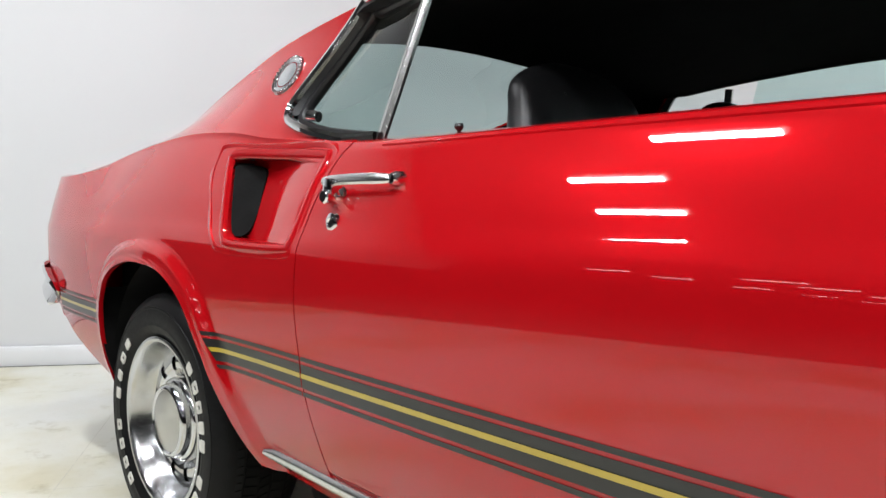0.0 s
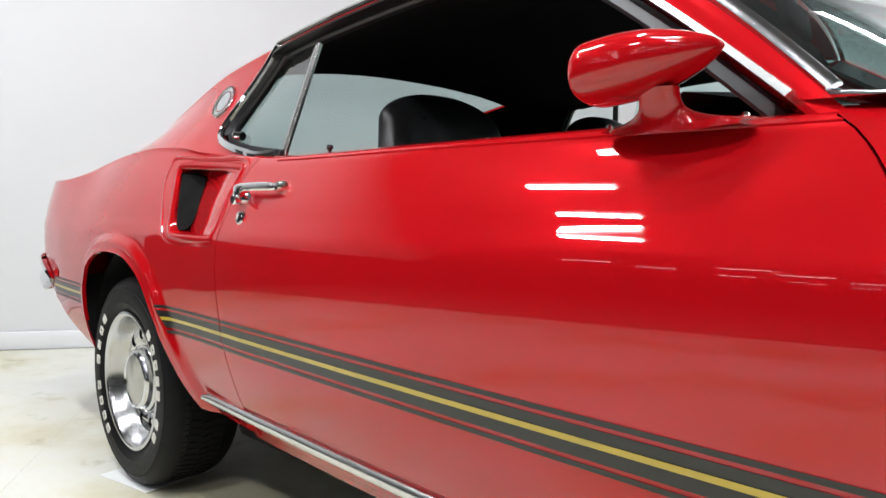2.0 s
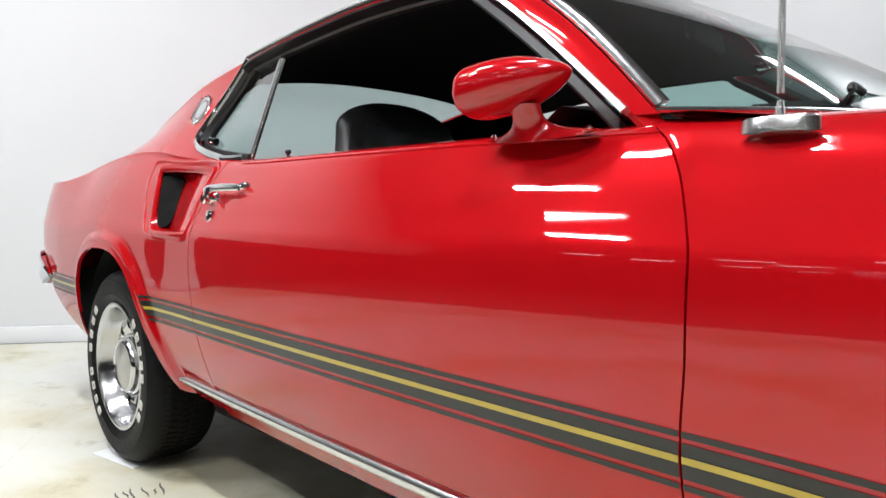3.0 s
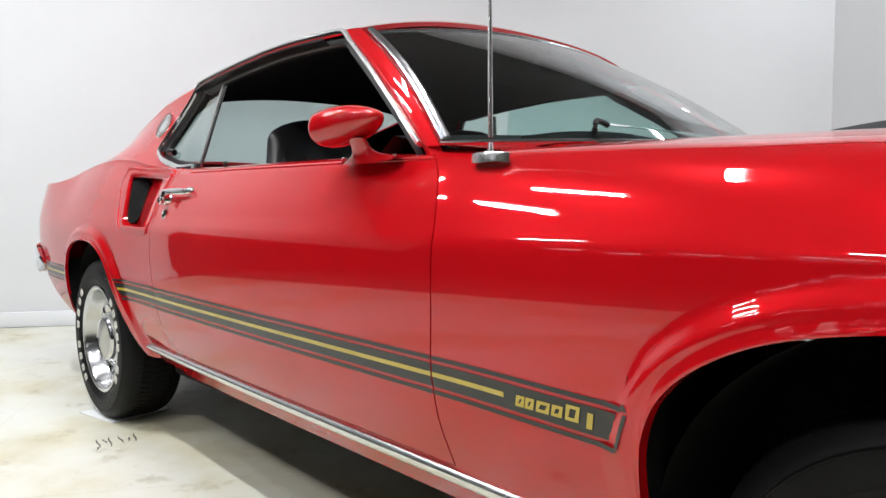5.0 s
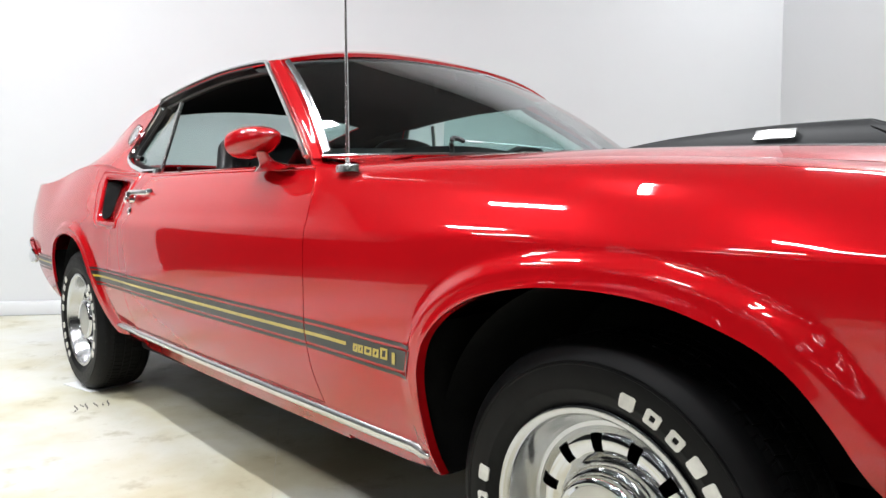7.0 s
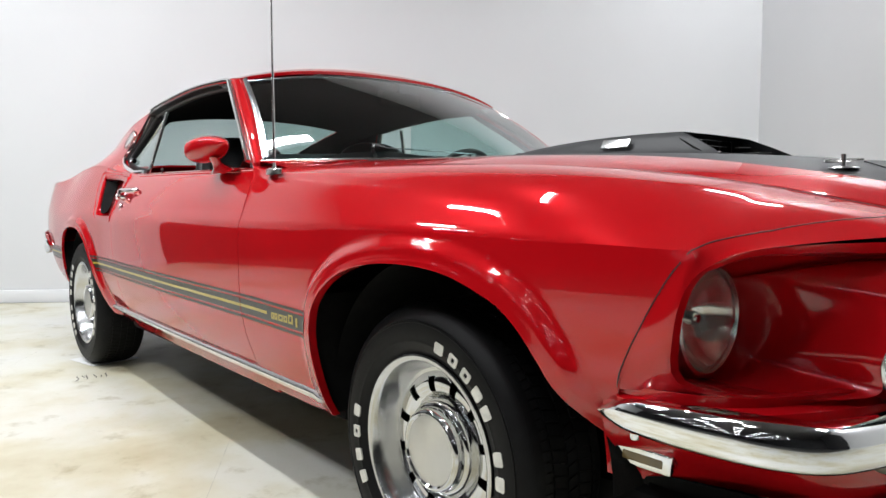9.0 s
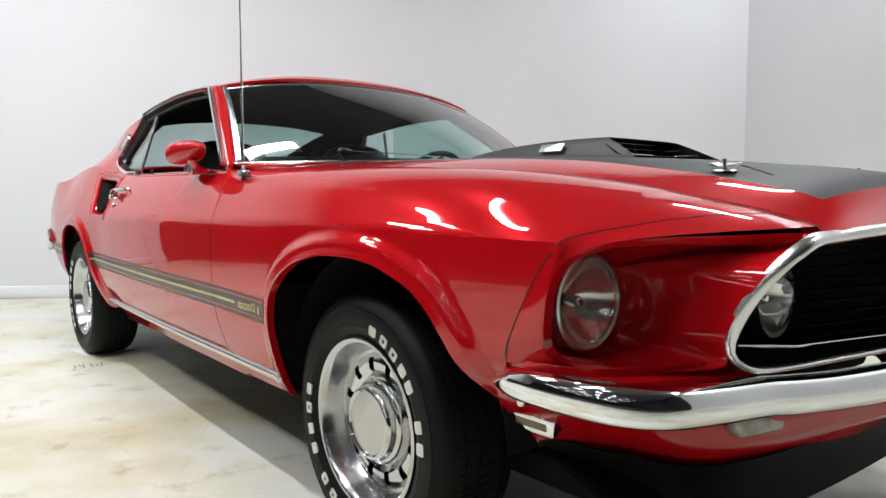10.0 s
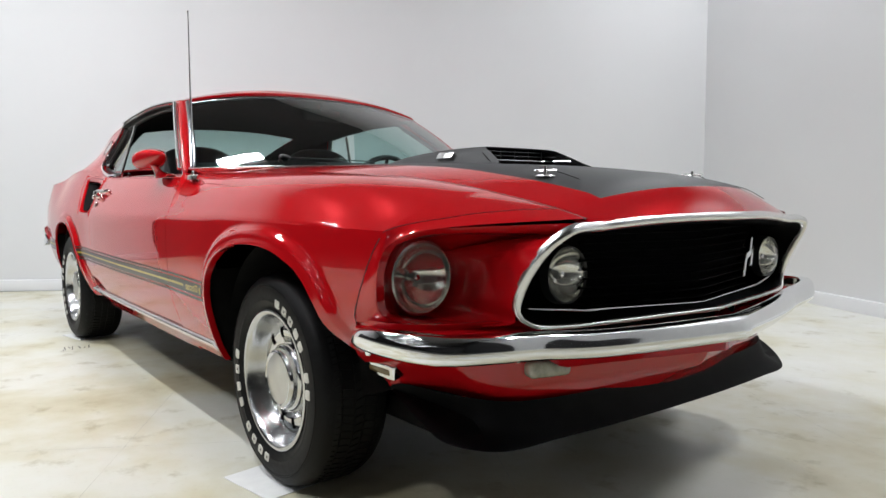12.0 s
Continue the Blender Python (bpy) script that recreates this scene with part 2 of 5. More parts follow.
CLEAR_LAMP = surface("frosted_lamp_lens", (0.32, 0.31, 0.25), 0.16, var=0.35, scale=40, coat=0.9)
WALL = surface("white_wall_paint", (0.655, 0.665, 0.675), 0.6, var=0.015, scale=1.2, relief=0.03, relief_scale=90)
BASE_WHITE = surface("white_gloss_board", (0.70, 0.71, 0.72), 0.4, var=0.03, scale=3)
SHOP_WALL = surface("grey_shop_wall", (0.032, 0.032, 0.034), 0.7, var=0.25, scale=0.8)
CEILING = surface("ceiling_panel", (0.10, 0.10, 0.103), 0.8, var=0.05, scale=1.0)
SHOP_FLOOR = surface("bare_concrete", (0.10, 0.098, 0.092), 0.5, var=0.25, scale=1.1, relief=0.05, relief_scale=60, rough_var=0.1)
FLOOR = floor_material()
PLASTIC = surface("white_card", (0.72, 0.73, 0.72), 0.4, var=0.05)
TUBE = lamp_material("fluorescent_tube", (0.96, 0.98, 1.0), 14.0)
DARK_METAL = surface("dark_metal", (0.03, 0.03, 0.032), 0.45, metal=0.6)

# ---------------------------------------------------------------- room
C0 = Vector((0.73, 4.63, 0))
DL, DR = Vector((-0.532, -0.847, 0)), Vector((0.90, -0.436, 0))
CEIL = 4.3
WEND, WL, NEND, WR = C0 + DL * 8.2, C0 + DL * 15.0, C0 + DR * 7.7, C0 + DR * 11.0
FAR = [WL, Vector((-7.2, -10, 0)), Vector((-7.2, -26, 0)), Vector((12.5, -26, 0)), Vector((12.5, WR.y, 0)), WR]


def wall(name, a, b, mat, label, height=CEIL, thick=0.16, z0=0.0):
    a, b = Vector(a), Vector(b)
    t = (b - a).normalized()
    out = Vector((t.y, -t.x, 0))
    if out.dot(Vector((2, -1, 0)) - a) > 0:
        out = -out
    bm = bmesh.new()
    n = 6
    rows = [[p + Vector((0, 0, z0)), p + Vector((0, 0, height)), p + out * thick + Vector((0, 0, height)), p + out * thick + Vector((0, 0, z0))] for p in line(a, b, n)]
    V = grid(bm, rows, wrap=True)
    cap(bm, V[0]), cap(bm, list(reversed(V[-1])))
    return thing(name, bm, mat, label, "wall", kind="structure", angle=30)


wall("wall_west", C0, WEND, WALL, "white painted smooth studio wall behind the car")
wall("wall_north", C0, NEND, WALL, "white painted smooth studio wall beside the car")
# Unseen two-tone wall, added to shape dark and bright reflections in the car
wall("reflection_wall_low", WEND, WL, SHOP_WALL, "dark unseen lower wall added for the car's dark reflection band", height=1.25)
wall("reflection_wall_high", WEND, WL, WALL, "white unseen upper wall added for bright reflections above the crease", z0=1.25)
for nm, a, b in (("wall_shop_north", NEND, WR), ("wall_shop_a", FAR[0], FAR[1]), ("wall_shop_b", FAR[1], FAR[2]), ("wall_shop_c", FAR[2], FAR[3]), ("wall_shop_d", FAR[3], FAR[4]), ("wall_shop_e", FAR[4], FAR[5])):
    wall(nm, a, b, SHOP_WALL, "plain dark grey workshop wall")


def baseboard(name, a, b):
    bm = bmesh.new()
    t = (Vector(b) - Vector(a)).normalized()
    inn = Vector((t.y, -t.x, 0))
    if inn.dot(Vector((2, -1, 0)) - Vector(a)) < 0:
        inn = -inn
    prof = [(0.0, 0.0), (0.030, 0.0), (0.030, 0.075), (0.022, 0.095), (0.002, 0.1), (0.0, 0.1)]
    rows = [[p + inn * d + Vector((0, 0, h)) for d, h in prof] for p in line(a, b, 4)]
    V = grid(bm, rows, wrap=True)
    cap(bm, V[0]), cap(bm, list(reversed(V[-1])))
    thing(name, bm, BASE_WHITE, "white painted baseboard along the studio wall", "baseboard", kind="structure", angle=30)


baseboard("baseboard_west", C0 + DR * 0.03, WEND)
baseboard("baseboard_north", C0 + DR * 0.05, NEND)

outline = [C0, WR, FAR[4], FAR[3], FAR[2], FAR[1], WL]
bm = bmesh.new()
cap(bm, [bm.verts.new((p.x, p.y, CEIL)) for p in outline])
bmesh.ops.extrude_face_region(bm, geom=bm.faces[:])
for v in list(bm.verts)[len(outline):]:
    v.co.z += 0.12
thing("ceiling", bm, CEILING, "dark painted workshop ceiling", "ceiling", kind="structure", angle=30)

bm = bmesh.new()
rows = [[Vector((x, y, -0.004)) for x in np.linspace(-9, 14, 24)] for y in np.linspace(-27, 7, 35)]
grid(bm, rows)
thing("floor", bm, SHOP_FLOOR, "bare grey concrete workshop floor", "floor", kind="structure")
bm = bmesh.new()
pts = [C0, NEND, Vector((6.6, -4.4, 0)), Vector((3.0, -7.4, 0)), Vector((-3.72, -2.6, 0))]
cap(bm, [bm.verts.new((p.x, p.y, 0.0)) for p in pts])
thing("floor_painted", bm, FLOOR, "white painted concrete floor with tan stains and scuffs", "floor", kind="structure")


def tube_light(x, y, turn, lit=True, gain=1.0):
    """A pair of bare fluorescent tubes under a white steel tray."""
    base = empty("ceiling_light", "white steel batten with two lit fluorescent tubes", "ceiling light", "ceiling lights", (x, y, CEIL - 0.06))
    base.rotation_euler = (0, 0, radians(turn))
    bm = bmesh.new()
    box(bm, (-0.45, -0.09, 0.0), (0.45, 0.09, 0.06), 0.008)
    part("tray", bm, BASE_WHITE, base)
    for s in (-1, 1):
        bm = bmesh.new()
        tube(bm, [(-0.42, s * 0.030, -0.026), (0.42, s * 0.030, -0.026)], 0.019, 10)
        part("fluorescent_tube", bm, TUBE, base)
    if not lit:
        return base
    lamp = bpy.data.lights.new("tube_glow", "AREA")
    lamp.shape, lamp.size, lamp.size_y, lamp.energy, lamp.color = "RECTANGLE", 0.84, 0.10, TUBE_WATTS * gain, (0.95, 0.968, 1.0)
    glow = new("tube_glow", lamp)
    glow.parent, glow.location = base, (0, 0, -0.065)
    return base


LIGHT_TURN, TUBE_WATTS = 0.0, 58.0
tube_light(-0.35, -1.88, LIGHT_TURN, gain=1.25)
# The two lamps with y above 0 are unseen, added to brighten the walls
for x, y, turn, gain in ((2.4, -1.9, 0, 1.05), (1.7, -3.9, 0, 1.2), (-1.3, -2.6, 0, 0.6), (-1.45, -3.6, 0, 0.75), (3.6, -3.6, 0, 0.85), (1.8, 3.5, 0, 0.75), (4.9, 1.9, 0, 1.35), (1.0, -0.60, 90, 0.8)):
    tube_light(x, y, LIGHT_TURN + turn, gain=gain)  # each factor is tuned for wall and car brightness, not the tube's age
far_light = tube_light(0.5, -6.6, LIGHT_TURN, lit=False)
for i in range(-2, 5):
    for y in (-6.6, -8.8, -11.0, -14.5, -18.5, -23.0):
        if i > 0 or y < -6.6:
            copy_thing(far_light, pose(0.5 + 2.6 * i, y, CEIL - 0.06, 0, 0, LIGHT_TURN))

# ---------------------------------------------------------------- the car's form
# x forward from the rear axle, y to the car's left, z up
AXLE, HUB = 2.746, 0.308
YC = pch((-1.05, 0.778), (-0.97, 0.793), (-0.85, 0.808), (-0.6, 0.829), (0.0, 0.850), (0.4, 0.850), (0.75, 0.862), (1.3, 0.876), (1.95, 0.884), (2.4, 0.888), (2.75, 0.886), (3.0, 0.876), (3.2, 0.858), (3.36, 0.838))
ZC = pch((-1.05, 0.74), (0.0, 0.742), (0.65, 0.745), (1.3, 0.750), (1.95, 0.757), (2.6, 0.768), (3.0, 0.766), (3.4, 0.760))
ZT = pch((-1.05, 0.924), (-0.93, 0.919), (-0.8, 0.922), (-0.6, 0.938), (-0.4, 0.959), (-0.2, 0.976), (0.0, 0.984), (0.2, 0.974), (0.36, 0.951), (0.55, 0.938), (0.75, 0.928), (1.2, 0.924), (1.95, 0.915), (2.4, 0.899), (2.77, 0.889), (3.0, 0.876), (3.17, 0.857), (3.27, 0.836), (3.40, 0.795))
LOW = pch((0.0, 0.088), (0.06, 0.070), (0.12, 0.055), (0.25, 0.033), (0.45, 0.012), (0.65, 0.003), (0.84, 0.0), (0.92, 0.0008), (1.0, 0.0032))
HIGH = pch((0.0, 0.0032), (0.1, 0.0098), (0.2, 0.0190), (0.3, 0.0268), (0.4, 0.0344), (0.5, 0.0432), (0.6, 0.0528), (0.8, 0.0730), (1.0, 0.0955))
ROCK = 0.285
ZB = pch((-1.05, 0.44), (-0.6, 0.36), (-0.33, 0.31), (0.3, 0.30), (0.6, ROCK), (2.2, 0.285), (2.4, 0.300))

ARCH_F = spline([(2.388, 0, 0.30), (2.386, 0, 0.42), (2.396, 0, 0.53), (2.440, 0, 0.605), (2.53, 0, 0.663), (2.64, 0, 0.694), (2.75, 0, 0.704), (2.86, 0, 0.700), (2.95, 0, 0.680),
                 (3.04, 0, 0.640), (3.105, 0, 0.570), (3.150, 0, 0.490), (3.185, 0, 0.425), (3.210, 0, 0.37)], 6)
ARCH_R = spline([(-0.37, 0, 0.31), (-0.345, 0, 0.45), (-0.325, 0, 0.55), (-0.27, 0, 0.63), (-0.17, 0, 0.675), (-0.04, 0, 0.688), (0.09, 0, 0.670), (0.19, 0, 0.615),
                 (0.250, 0, 0.54), (0.300, 0, 0.46), (0.345, 0, 0.385), (0.385, 0, 0.32), (0.395, 0, 0.30)], 6)
ARCH_POINTS = np.array([(p.x, p.z) for p in ARCH_F + ARCH_R])


def flare(x, z):
    d = float(np.sqrt(((ARCH_POINTS - (x, z)) ** 2).sum(1)).min())
    return 0.016 * (1 - smooth(0.028, 0.060, d)) + 0.004 * (1 - smooth(0.0, 0.02, d))


def side_y(x, z):
    """Half width of the body side at a place along the car and a height."""
    zc, yc = ZC(x), YC(x)
    if z <= zc:
        v = (z - ROCK) / (zc - ROCK)
        y = yc - LOW(max(v, 0))
        if z < ROCK:
            y -= (ROCK - z) * 0.6
    else:
        zt = ZT(x)
        y = yc - HIGH((z - zc) / max(zt - zc, 0.01)) * (1.0 + 0.5 * smooth(3.0, 3.4, x) - 0.5 * smooth(-0.4, -0.95, x))
    if x > 2.95 and z < 0.56:
        y -= 0.115 * smooth(2.95, 3.2, x) * smooth(0.56, 0.38, z)
    return y + flare(x, z)


def S(x, z, lift=0.0):
    return Vector((x, -side_y(x, z) - lift, z))


def panel(bottom, top_x, extra=None, nb=16, nt=9):
    """Body side between a bottom line and the shoulder, with a row on the crease. extra(x) gives rows past the shoulder."""
    rows = []
    n = len(bottom)
    cx = [top_x(i / (n - 1), "c") for i in range(n)]
    tx = [top_x(i / (n - 1), "t") for i in range(n)]
    for k in range(nb):
        t = k / nb
        t = 1 - (1 - t) ** 1.15
        rows.append([S(lerp(b.x, c, t), lerp(b.z, ZC(c), t)) for b, c in zip(bottom, cx)])
    for k in range(nt + 1):
        t = k / nt
        rows.append([S(lerp(c, a, t), lerp(ZC(c), ZT(a), t)) for c, a in zip(cx, tx)])
    if extra:
        more = [extra(a) for a in tx]
        for k in range(len(more[0])):
            rows.append([m[k] for m in more])
    return rows


car = empty("car", "glossy red fastback coupe with black hood and side stripes", "car")

# door seams as x over z
SEAM_R = pch((0.25, 0.675), (0.35, 0.656), (0.393, 0.649), (0.448, 0.639), (0.50, 0.628), (0.564, 0.620), (0.612, 0.613), (0.65, 0.609), (0.72, 0.611), (0.80, 0.615), (0.867, 0.622), (0.897, 0.628), (0.921, 0.640), (0.94, 0.660))
SEAM_F = pch((0.25, 2.000), (0.375, 1.985), (0.458, 1.970), (0.55, 1.968), (0.65, 1.974), (0.757, 1.974), (0.787, 1.964), (0.851, 1.936), (0.897, 1.902), (0.93, 1.860))
GAP = 0.0017


def sill(x):
    y, z = side_y(x, ZT(x)), ZT(x)
    return [Vector((x, -y + d, z + h)) for d, h in ((0.010, 0.004), (0.030, 0.009), (0.055, 0.011), (0.085, 0.010), (0.088, 0.0))]


def door(mirror):
    bm = bmesh.new()
    rows = []
    nb, nt, nu = 18, 10, 46
    for k in range(nb + nt + 1):
        r = []
        for j in range(nu + 1):
            u = j / nu
            x = lerp(0.66, 1.95, u)
            for _ in range(3):
                z = lerp(0.362, ZC(x), 1 - (1 - k / nb) ** 1.1) if k < nb else lerp(ZC(x), ZT(x), (k - nb) / nt)
                x = lerp(SEAM_R(z) + GAP, SEAM_F(z) - GAP, u)
            r.append(S(x, z))
        rows.append(r)
    top = rows[-1]
    more = [sill(p.x) for p in top]
    for k in range(len(more[0])):
        rows.append([m[k] for m in more])
    grid(bm, rows)
    hem(bm, 0.02)
    return part("door", bm, RED, car, "red door with its window wound down", mirror=mirror)


HOOD_Y = pch((2.02, 0.665), (2.3, 0.640), (2.6, 0.605), (3.0, 0.556), (3.3, 0.510), (3.5, 0.472), (3.59, 0.455))
HOOD_Z = pch((2.02, 0.927), (2.3, 0.921), (2.6, 0.913), (2.85, 0.902), (3.05, 0.888), (3.25, 0.862), (3.4, 0.833), (3.5, 0.811), (3.59, 0.785))


def fender_top(x):
    """From the shoulder to the hood's edge."""
    y0, z0 = side_y(x, ZT(x)), ZT(x)
    y1, z1 = HOOD_Y(x) + GAP, HOOD_Z(x)
    if x < 2.02:
        y1 = lerp(0.70, HOOD_Y(2.02), smooth(1.9, 2.02, x))
    out = []
    for k in range(1, 11):
        t = k / 10
        out.append(Vector((x, -lerp(y0, y1, t), lerp(z0, z1, 1 - (1 - t) ** 1.7) + 0.008 * math.sin(math.pi * t))))
    return out


BUCKET_SEAM = pch((0.30, 3.21), (0.385, 3.215), (0.50, 3.228), (0.57, 3.240), (0.62, 3.262), (0.676, 3.290), (0.722, 3.316), (0.758, 3.342), (0.80, 3.372))
FRONT_X = 3.335


RIM_OUT = [Vector(p) for p in ((3.345, -0.802, 0.556), (3.320, -0.834, 0.580), (3.326, -0.846, 0.640), (3.336, -0.845, 0.690), (3.353, -0.832, 0.728), (3.390, -0.790, 0.757), (3.440, -0.715, 0.767), (3.505, -0.610, 0.771), (3.560, -0.520, 0.771), (3.586, -0.459, 0.770))]
RIM_MAP = pch((0.0, 0.0), (0.42, 0.34), (0.60, 0.46), (1.0, 1.0))


def fender(mirror):
    bm = bmesh.new()
    low = [Vector((SEAM_F(0.285) + GAP, 0, 0.285)), Vector((2.1, 0, 0.285)), Vector((2.25, 0, 0.286)), Vector((2.388, 0, 0.30))]
    bottom = resample(low, 14)[:-1] + resample(ARCH_F, 70)
    marks = pch((0.0, 0.0), (13 / 83, 0.235), (0.23, 0.30), (0.34, 0.36), (0.50, 0.56), (0.70, 0.78), (0.86, 0.93), (1.0, 1.0))

    def top_x(u, what):
        zc = 0.757 if what == "c" else 0.92
        return lerp(SEAM_F(zc) + GAP, FRONT_X + (0.005 if what == "c" else 0.0), marks(u))
    rows = panel(bottom, top_x, fender_top, nb=22, nt=11)
    # the rear edge follows the door's seam, the front edge the lamp housing's
    for r in rows[:34]:
        r[0] = S(SEAM_F(r[0].z) + GAP, r[0].z)
    for r in rows[:23]:
        z = r[-1].z
        if z > 0.42:
            r[-1] = S(BUCKET_SEAM(z) - GAP, z)
            for back, w in ((2, 0.66), (3, 0.33)):
                q = r[-back]
                r[-back] = S(q.x + (r[-1].x - lerp(3.21, FRONT_X, (z - 0.37) / 0.385)) * w, q.z)
    # the skin runs on to the rim of the lamp housing
    rim = resample(spline(RIM_OUT, 8), 200)
    ends = [r[-1].copy() for r in rows]
    first = next(i for i, p in enumerate(ends) if p.z > 0.56)
    run = [0.0]
    for p, q in zip(ends[first:], ends[first + 1:]):
        run.append(run[-1] + (q - p).length)
    NE = 12
    lasts = []
    for k, i in enumerate(range(first, len(rows))):
        p, back = rows[i][-1], rows[i][-4]
        w = run[k] / run[-1]
        q = rim[min(200, round(200 * RIM_MAP(w)))]
        d = (q - p).length
        t0 = (p - back).normalized() * d
        t1 = ((q - p).normalized() * 0.7 + (Vector((0.35, 0.0, -0.45)) if w > 0.4 else Vector((0.3, 0.3, 0.0)))) * d
        ext = []
        for n in range(1, NE + 1):
            t = n / NE
            ext.append(p * (2 * t ** 3 - 3 * t * t + 1) + t0 * (t ** 3 - 2 * t * t + t) + q * (3 * t * t - 2 * t ** 3) + t1 * (t ** 3 - t * t))
        lasts.append((i, w, ext))
    edge = []
    for n in range(1, NE + 1):
        x = lerp(FRONT_X, 3.586, n / NE)
        edge.append(Vector((x, -HOOD_Y(x) - GAP, HOOD_Z(x))))
    gap_to_edge = [e - v for e, v in zip(edge, lasts[-1][2])]
    for i, w, ext in lasts:
        k = max(0.0, (w - 0.45) / 0.55) ** 2
        rows[i] = rows[i] + [v + g * k for v, g in zip(ext, gap_to_edge)]
    for i in range(first):
        rows[i] = rows[i] + [rows[i][-1].copy()] * NE
    V = grid(bm, rows)
    # even out the skin above the crease
    loose = [v for i, r in enumerate(V) if i >= 25 for v in r[1:-1] if v.is_valid and not v.is_boundary]
    for _ in range(40):
        bmesh.ops.smooth_vert(bm, verts=loose, factor=0.5, use_axis_x=False, use_axis_y=True, use_axis_z=True)
    hem(bm, 0.02)
    skin = part("front_fender", bm, RED, car, mirror=mirror)
    return skin


RAIL_Y = pch((-1.0, 0.56), (-0.5, 0.595), (0.0, 0.626), (0.25, 0.632), (0.5, 0.632), (0.8, 0.632), (1.1, 0.632), (1.48, 0.624))
RAIL_Z = pch((-1.0, 0.908), (-0.7, 0.955), (-0.3, 1.055), (0.0, 1.135), (0.25, 1.194), (0.5, 1.228), (0.8, 1.258), (1.1, 1.272), (1.38, 1.266), (1.48, 1.252))
ROOF_Z = pch((-1.0, 0.925), (-0.7, 1.005), (-0.3, 1.130), (0.0, 1.212), (0.25, 1.256), (0.5, 1.300), (0.8, 1.334), (1.1, 1.357), (1.33, 1.356), (1.42, 1.346), (1.48, 1.325))
VALLEY_Y = pch((-1.0, 0.70), (-0.5, 0.735), (0.0, 0.752), (0.35, 0.755), (0.6, 0.742), (0.8, 0.735))
WIN_X = pch((0.0, 0.60), (0.06, 0.50), (0.13, 0.425), (0.2, 0.385), (0.28, 0.374), (0.45, 0.392), (0.7, 0.44), (1.0, 0.515))


def sail_point(x, h):
    yf, zf = VALLEY_Y(x), ZT(x) + 0.008
    yr, zr = RAIL_Y(x), RAIL_Z(x)
    return Vector((x, -(yf - (yf - yr) * (1 - (1 - h) ** 1.2)), zf + (zr - zf) * h ** 1.08))


SCOOP = [(0.592, 0.905), (0.590, 0.850), (0.587, 0.790), (0.580, 0.752), (0.553, 0.743), (0.370, 0.744), (0.328, 0.757), (0.300, 0.800), (0.266, 0.870), (0.246, 0.910), (0.262, 0.930), (0.42, 0.923), (0.565, 0.913)]
SCOOP_FLANGE = [(0.600, 0.925), (0.598, 0.850), (0.596, 0.780), (0.585, 0.738), (0.46, 0.731), (0.330, 0.733), (0.280, 0.757), (0.238, 0.812), (0.192, 0.885), (0.188, 0.935), (0.215, 0.950), (0.37, 0.939)]
SCOOP_DEPTH = lambda x: 0.062 * (1 - smooth(0.20, 0.592, x)) ** 0.9


def inside(x, z, poly):
    c = False
    for (x1, z1), (x2, z2) in zip(poly, poly[1:] + poly[:1]):
        if (z1 > z) != (z2 > z) and x < (x2 - x1) * (z - z1) / (z2 - z1) + x1:
            c = not c
    return c


def quarter(mirror):
    bm = bmesh.new()
    low = [Vector((SEAM_R(0.30) - GAP, 0, 0.29)), Vector((0.6, 0, 0.288)), Vector((0.395, 0, 0.30))]
    tail = [Vector((-0.37, 0, 0.31)), Vector((-0.5, 0, 0.355)), Vector((-0.70, 0, 0.425)), Vector((-0.86, 0, 0.515))]
    bottom = resample(low, 14)[:-1] + resample(list(reversed(ARCH_R)), 60)[:-1] + resample(tail, 16)
    n = len(bottom) - 1
    marks = pch((0.0, 0.0), (14 / n, 0.17), (20 / n, 0.215), (34 / n, 0.34), (54 / n, 0.53), (68 / n, 0.60), (74 / n, 0.64), (1.0, 1.0))

    def top_x(u, what):
        return lerp(SEAM_R(0.745 if what == "c" else 0.925) - GAP, -1.045 if what == "c" else -1.035, marks(u))

    def shoulder(x):
        y0, z0 = side_y(x, ZT(x)), ZT(x)
        y1, z1 = VALLEY_Y(x), z0 + 0.008
        return [Vector((x, -lerp(y0, y1, k / 5), z0 + 0.009 * math.sin(0.5 * math.pi * k / 5))) for k in range(1, 6)]
    rows = panel(bottom, top_x, shoulder, nb=22, nt=26)
    for r in rows[:49]:
        r[0] = S(SEAM_R(r[0].z) - GAP, r[0].z)
    hole = [(p.x, p.z) for p in resample([Vector((x, 0, z)) for x, z in SCOOP + SCOOP[:1]], 60)]
    mid = lambda i, j: (rows[i][j] + rows[i + 1][j + 1]) / 2
    grid(bm, rows, skip=lambda i, j: 18 < i < 48 and inside(mid(i, j).x, mid(i, j).z, hole))
    # sail panel up to the roof's edge
    R = []
    for k in range(19):
        h = k / 18
        R.append([sail_point(lerp(-1.035, WIN_X(h), (j / 40) ** 0.9), h) for j in range(41)])
    grid(bm, R)
    bmesh.ops.remove_doubles(bm, verts=bm.verts[:], dist=0.0004)
    hem(bm, 0.012)
    return part("quarter_panel", bm, RED, car, "red quarter panel with an air scoop and a flared wheel arch", mirror=mirror)


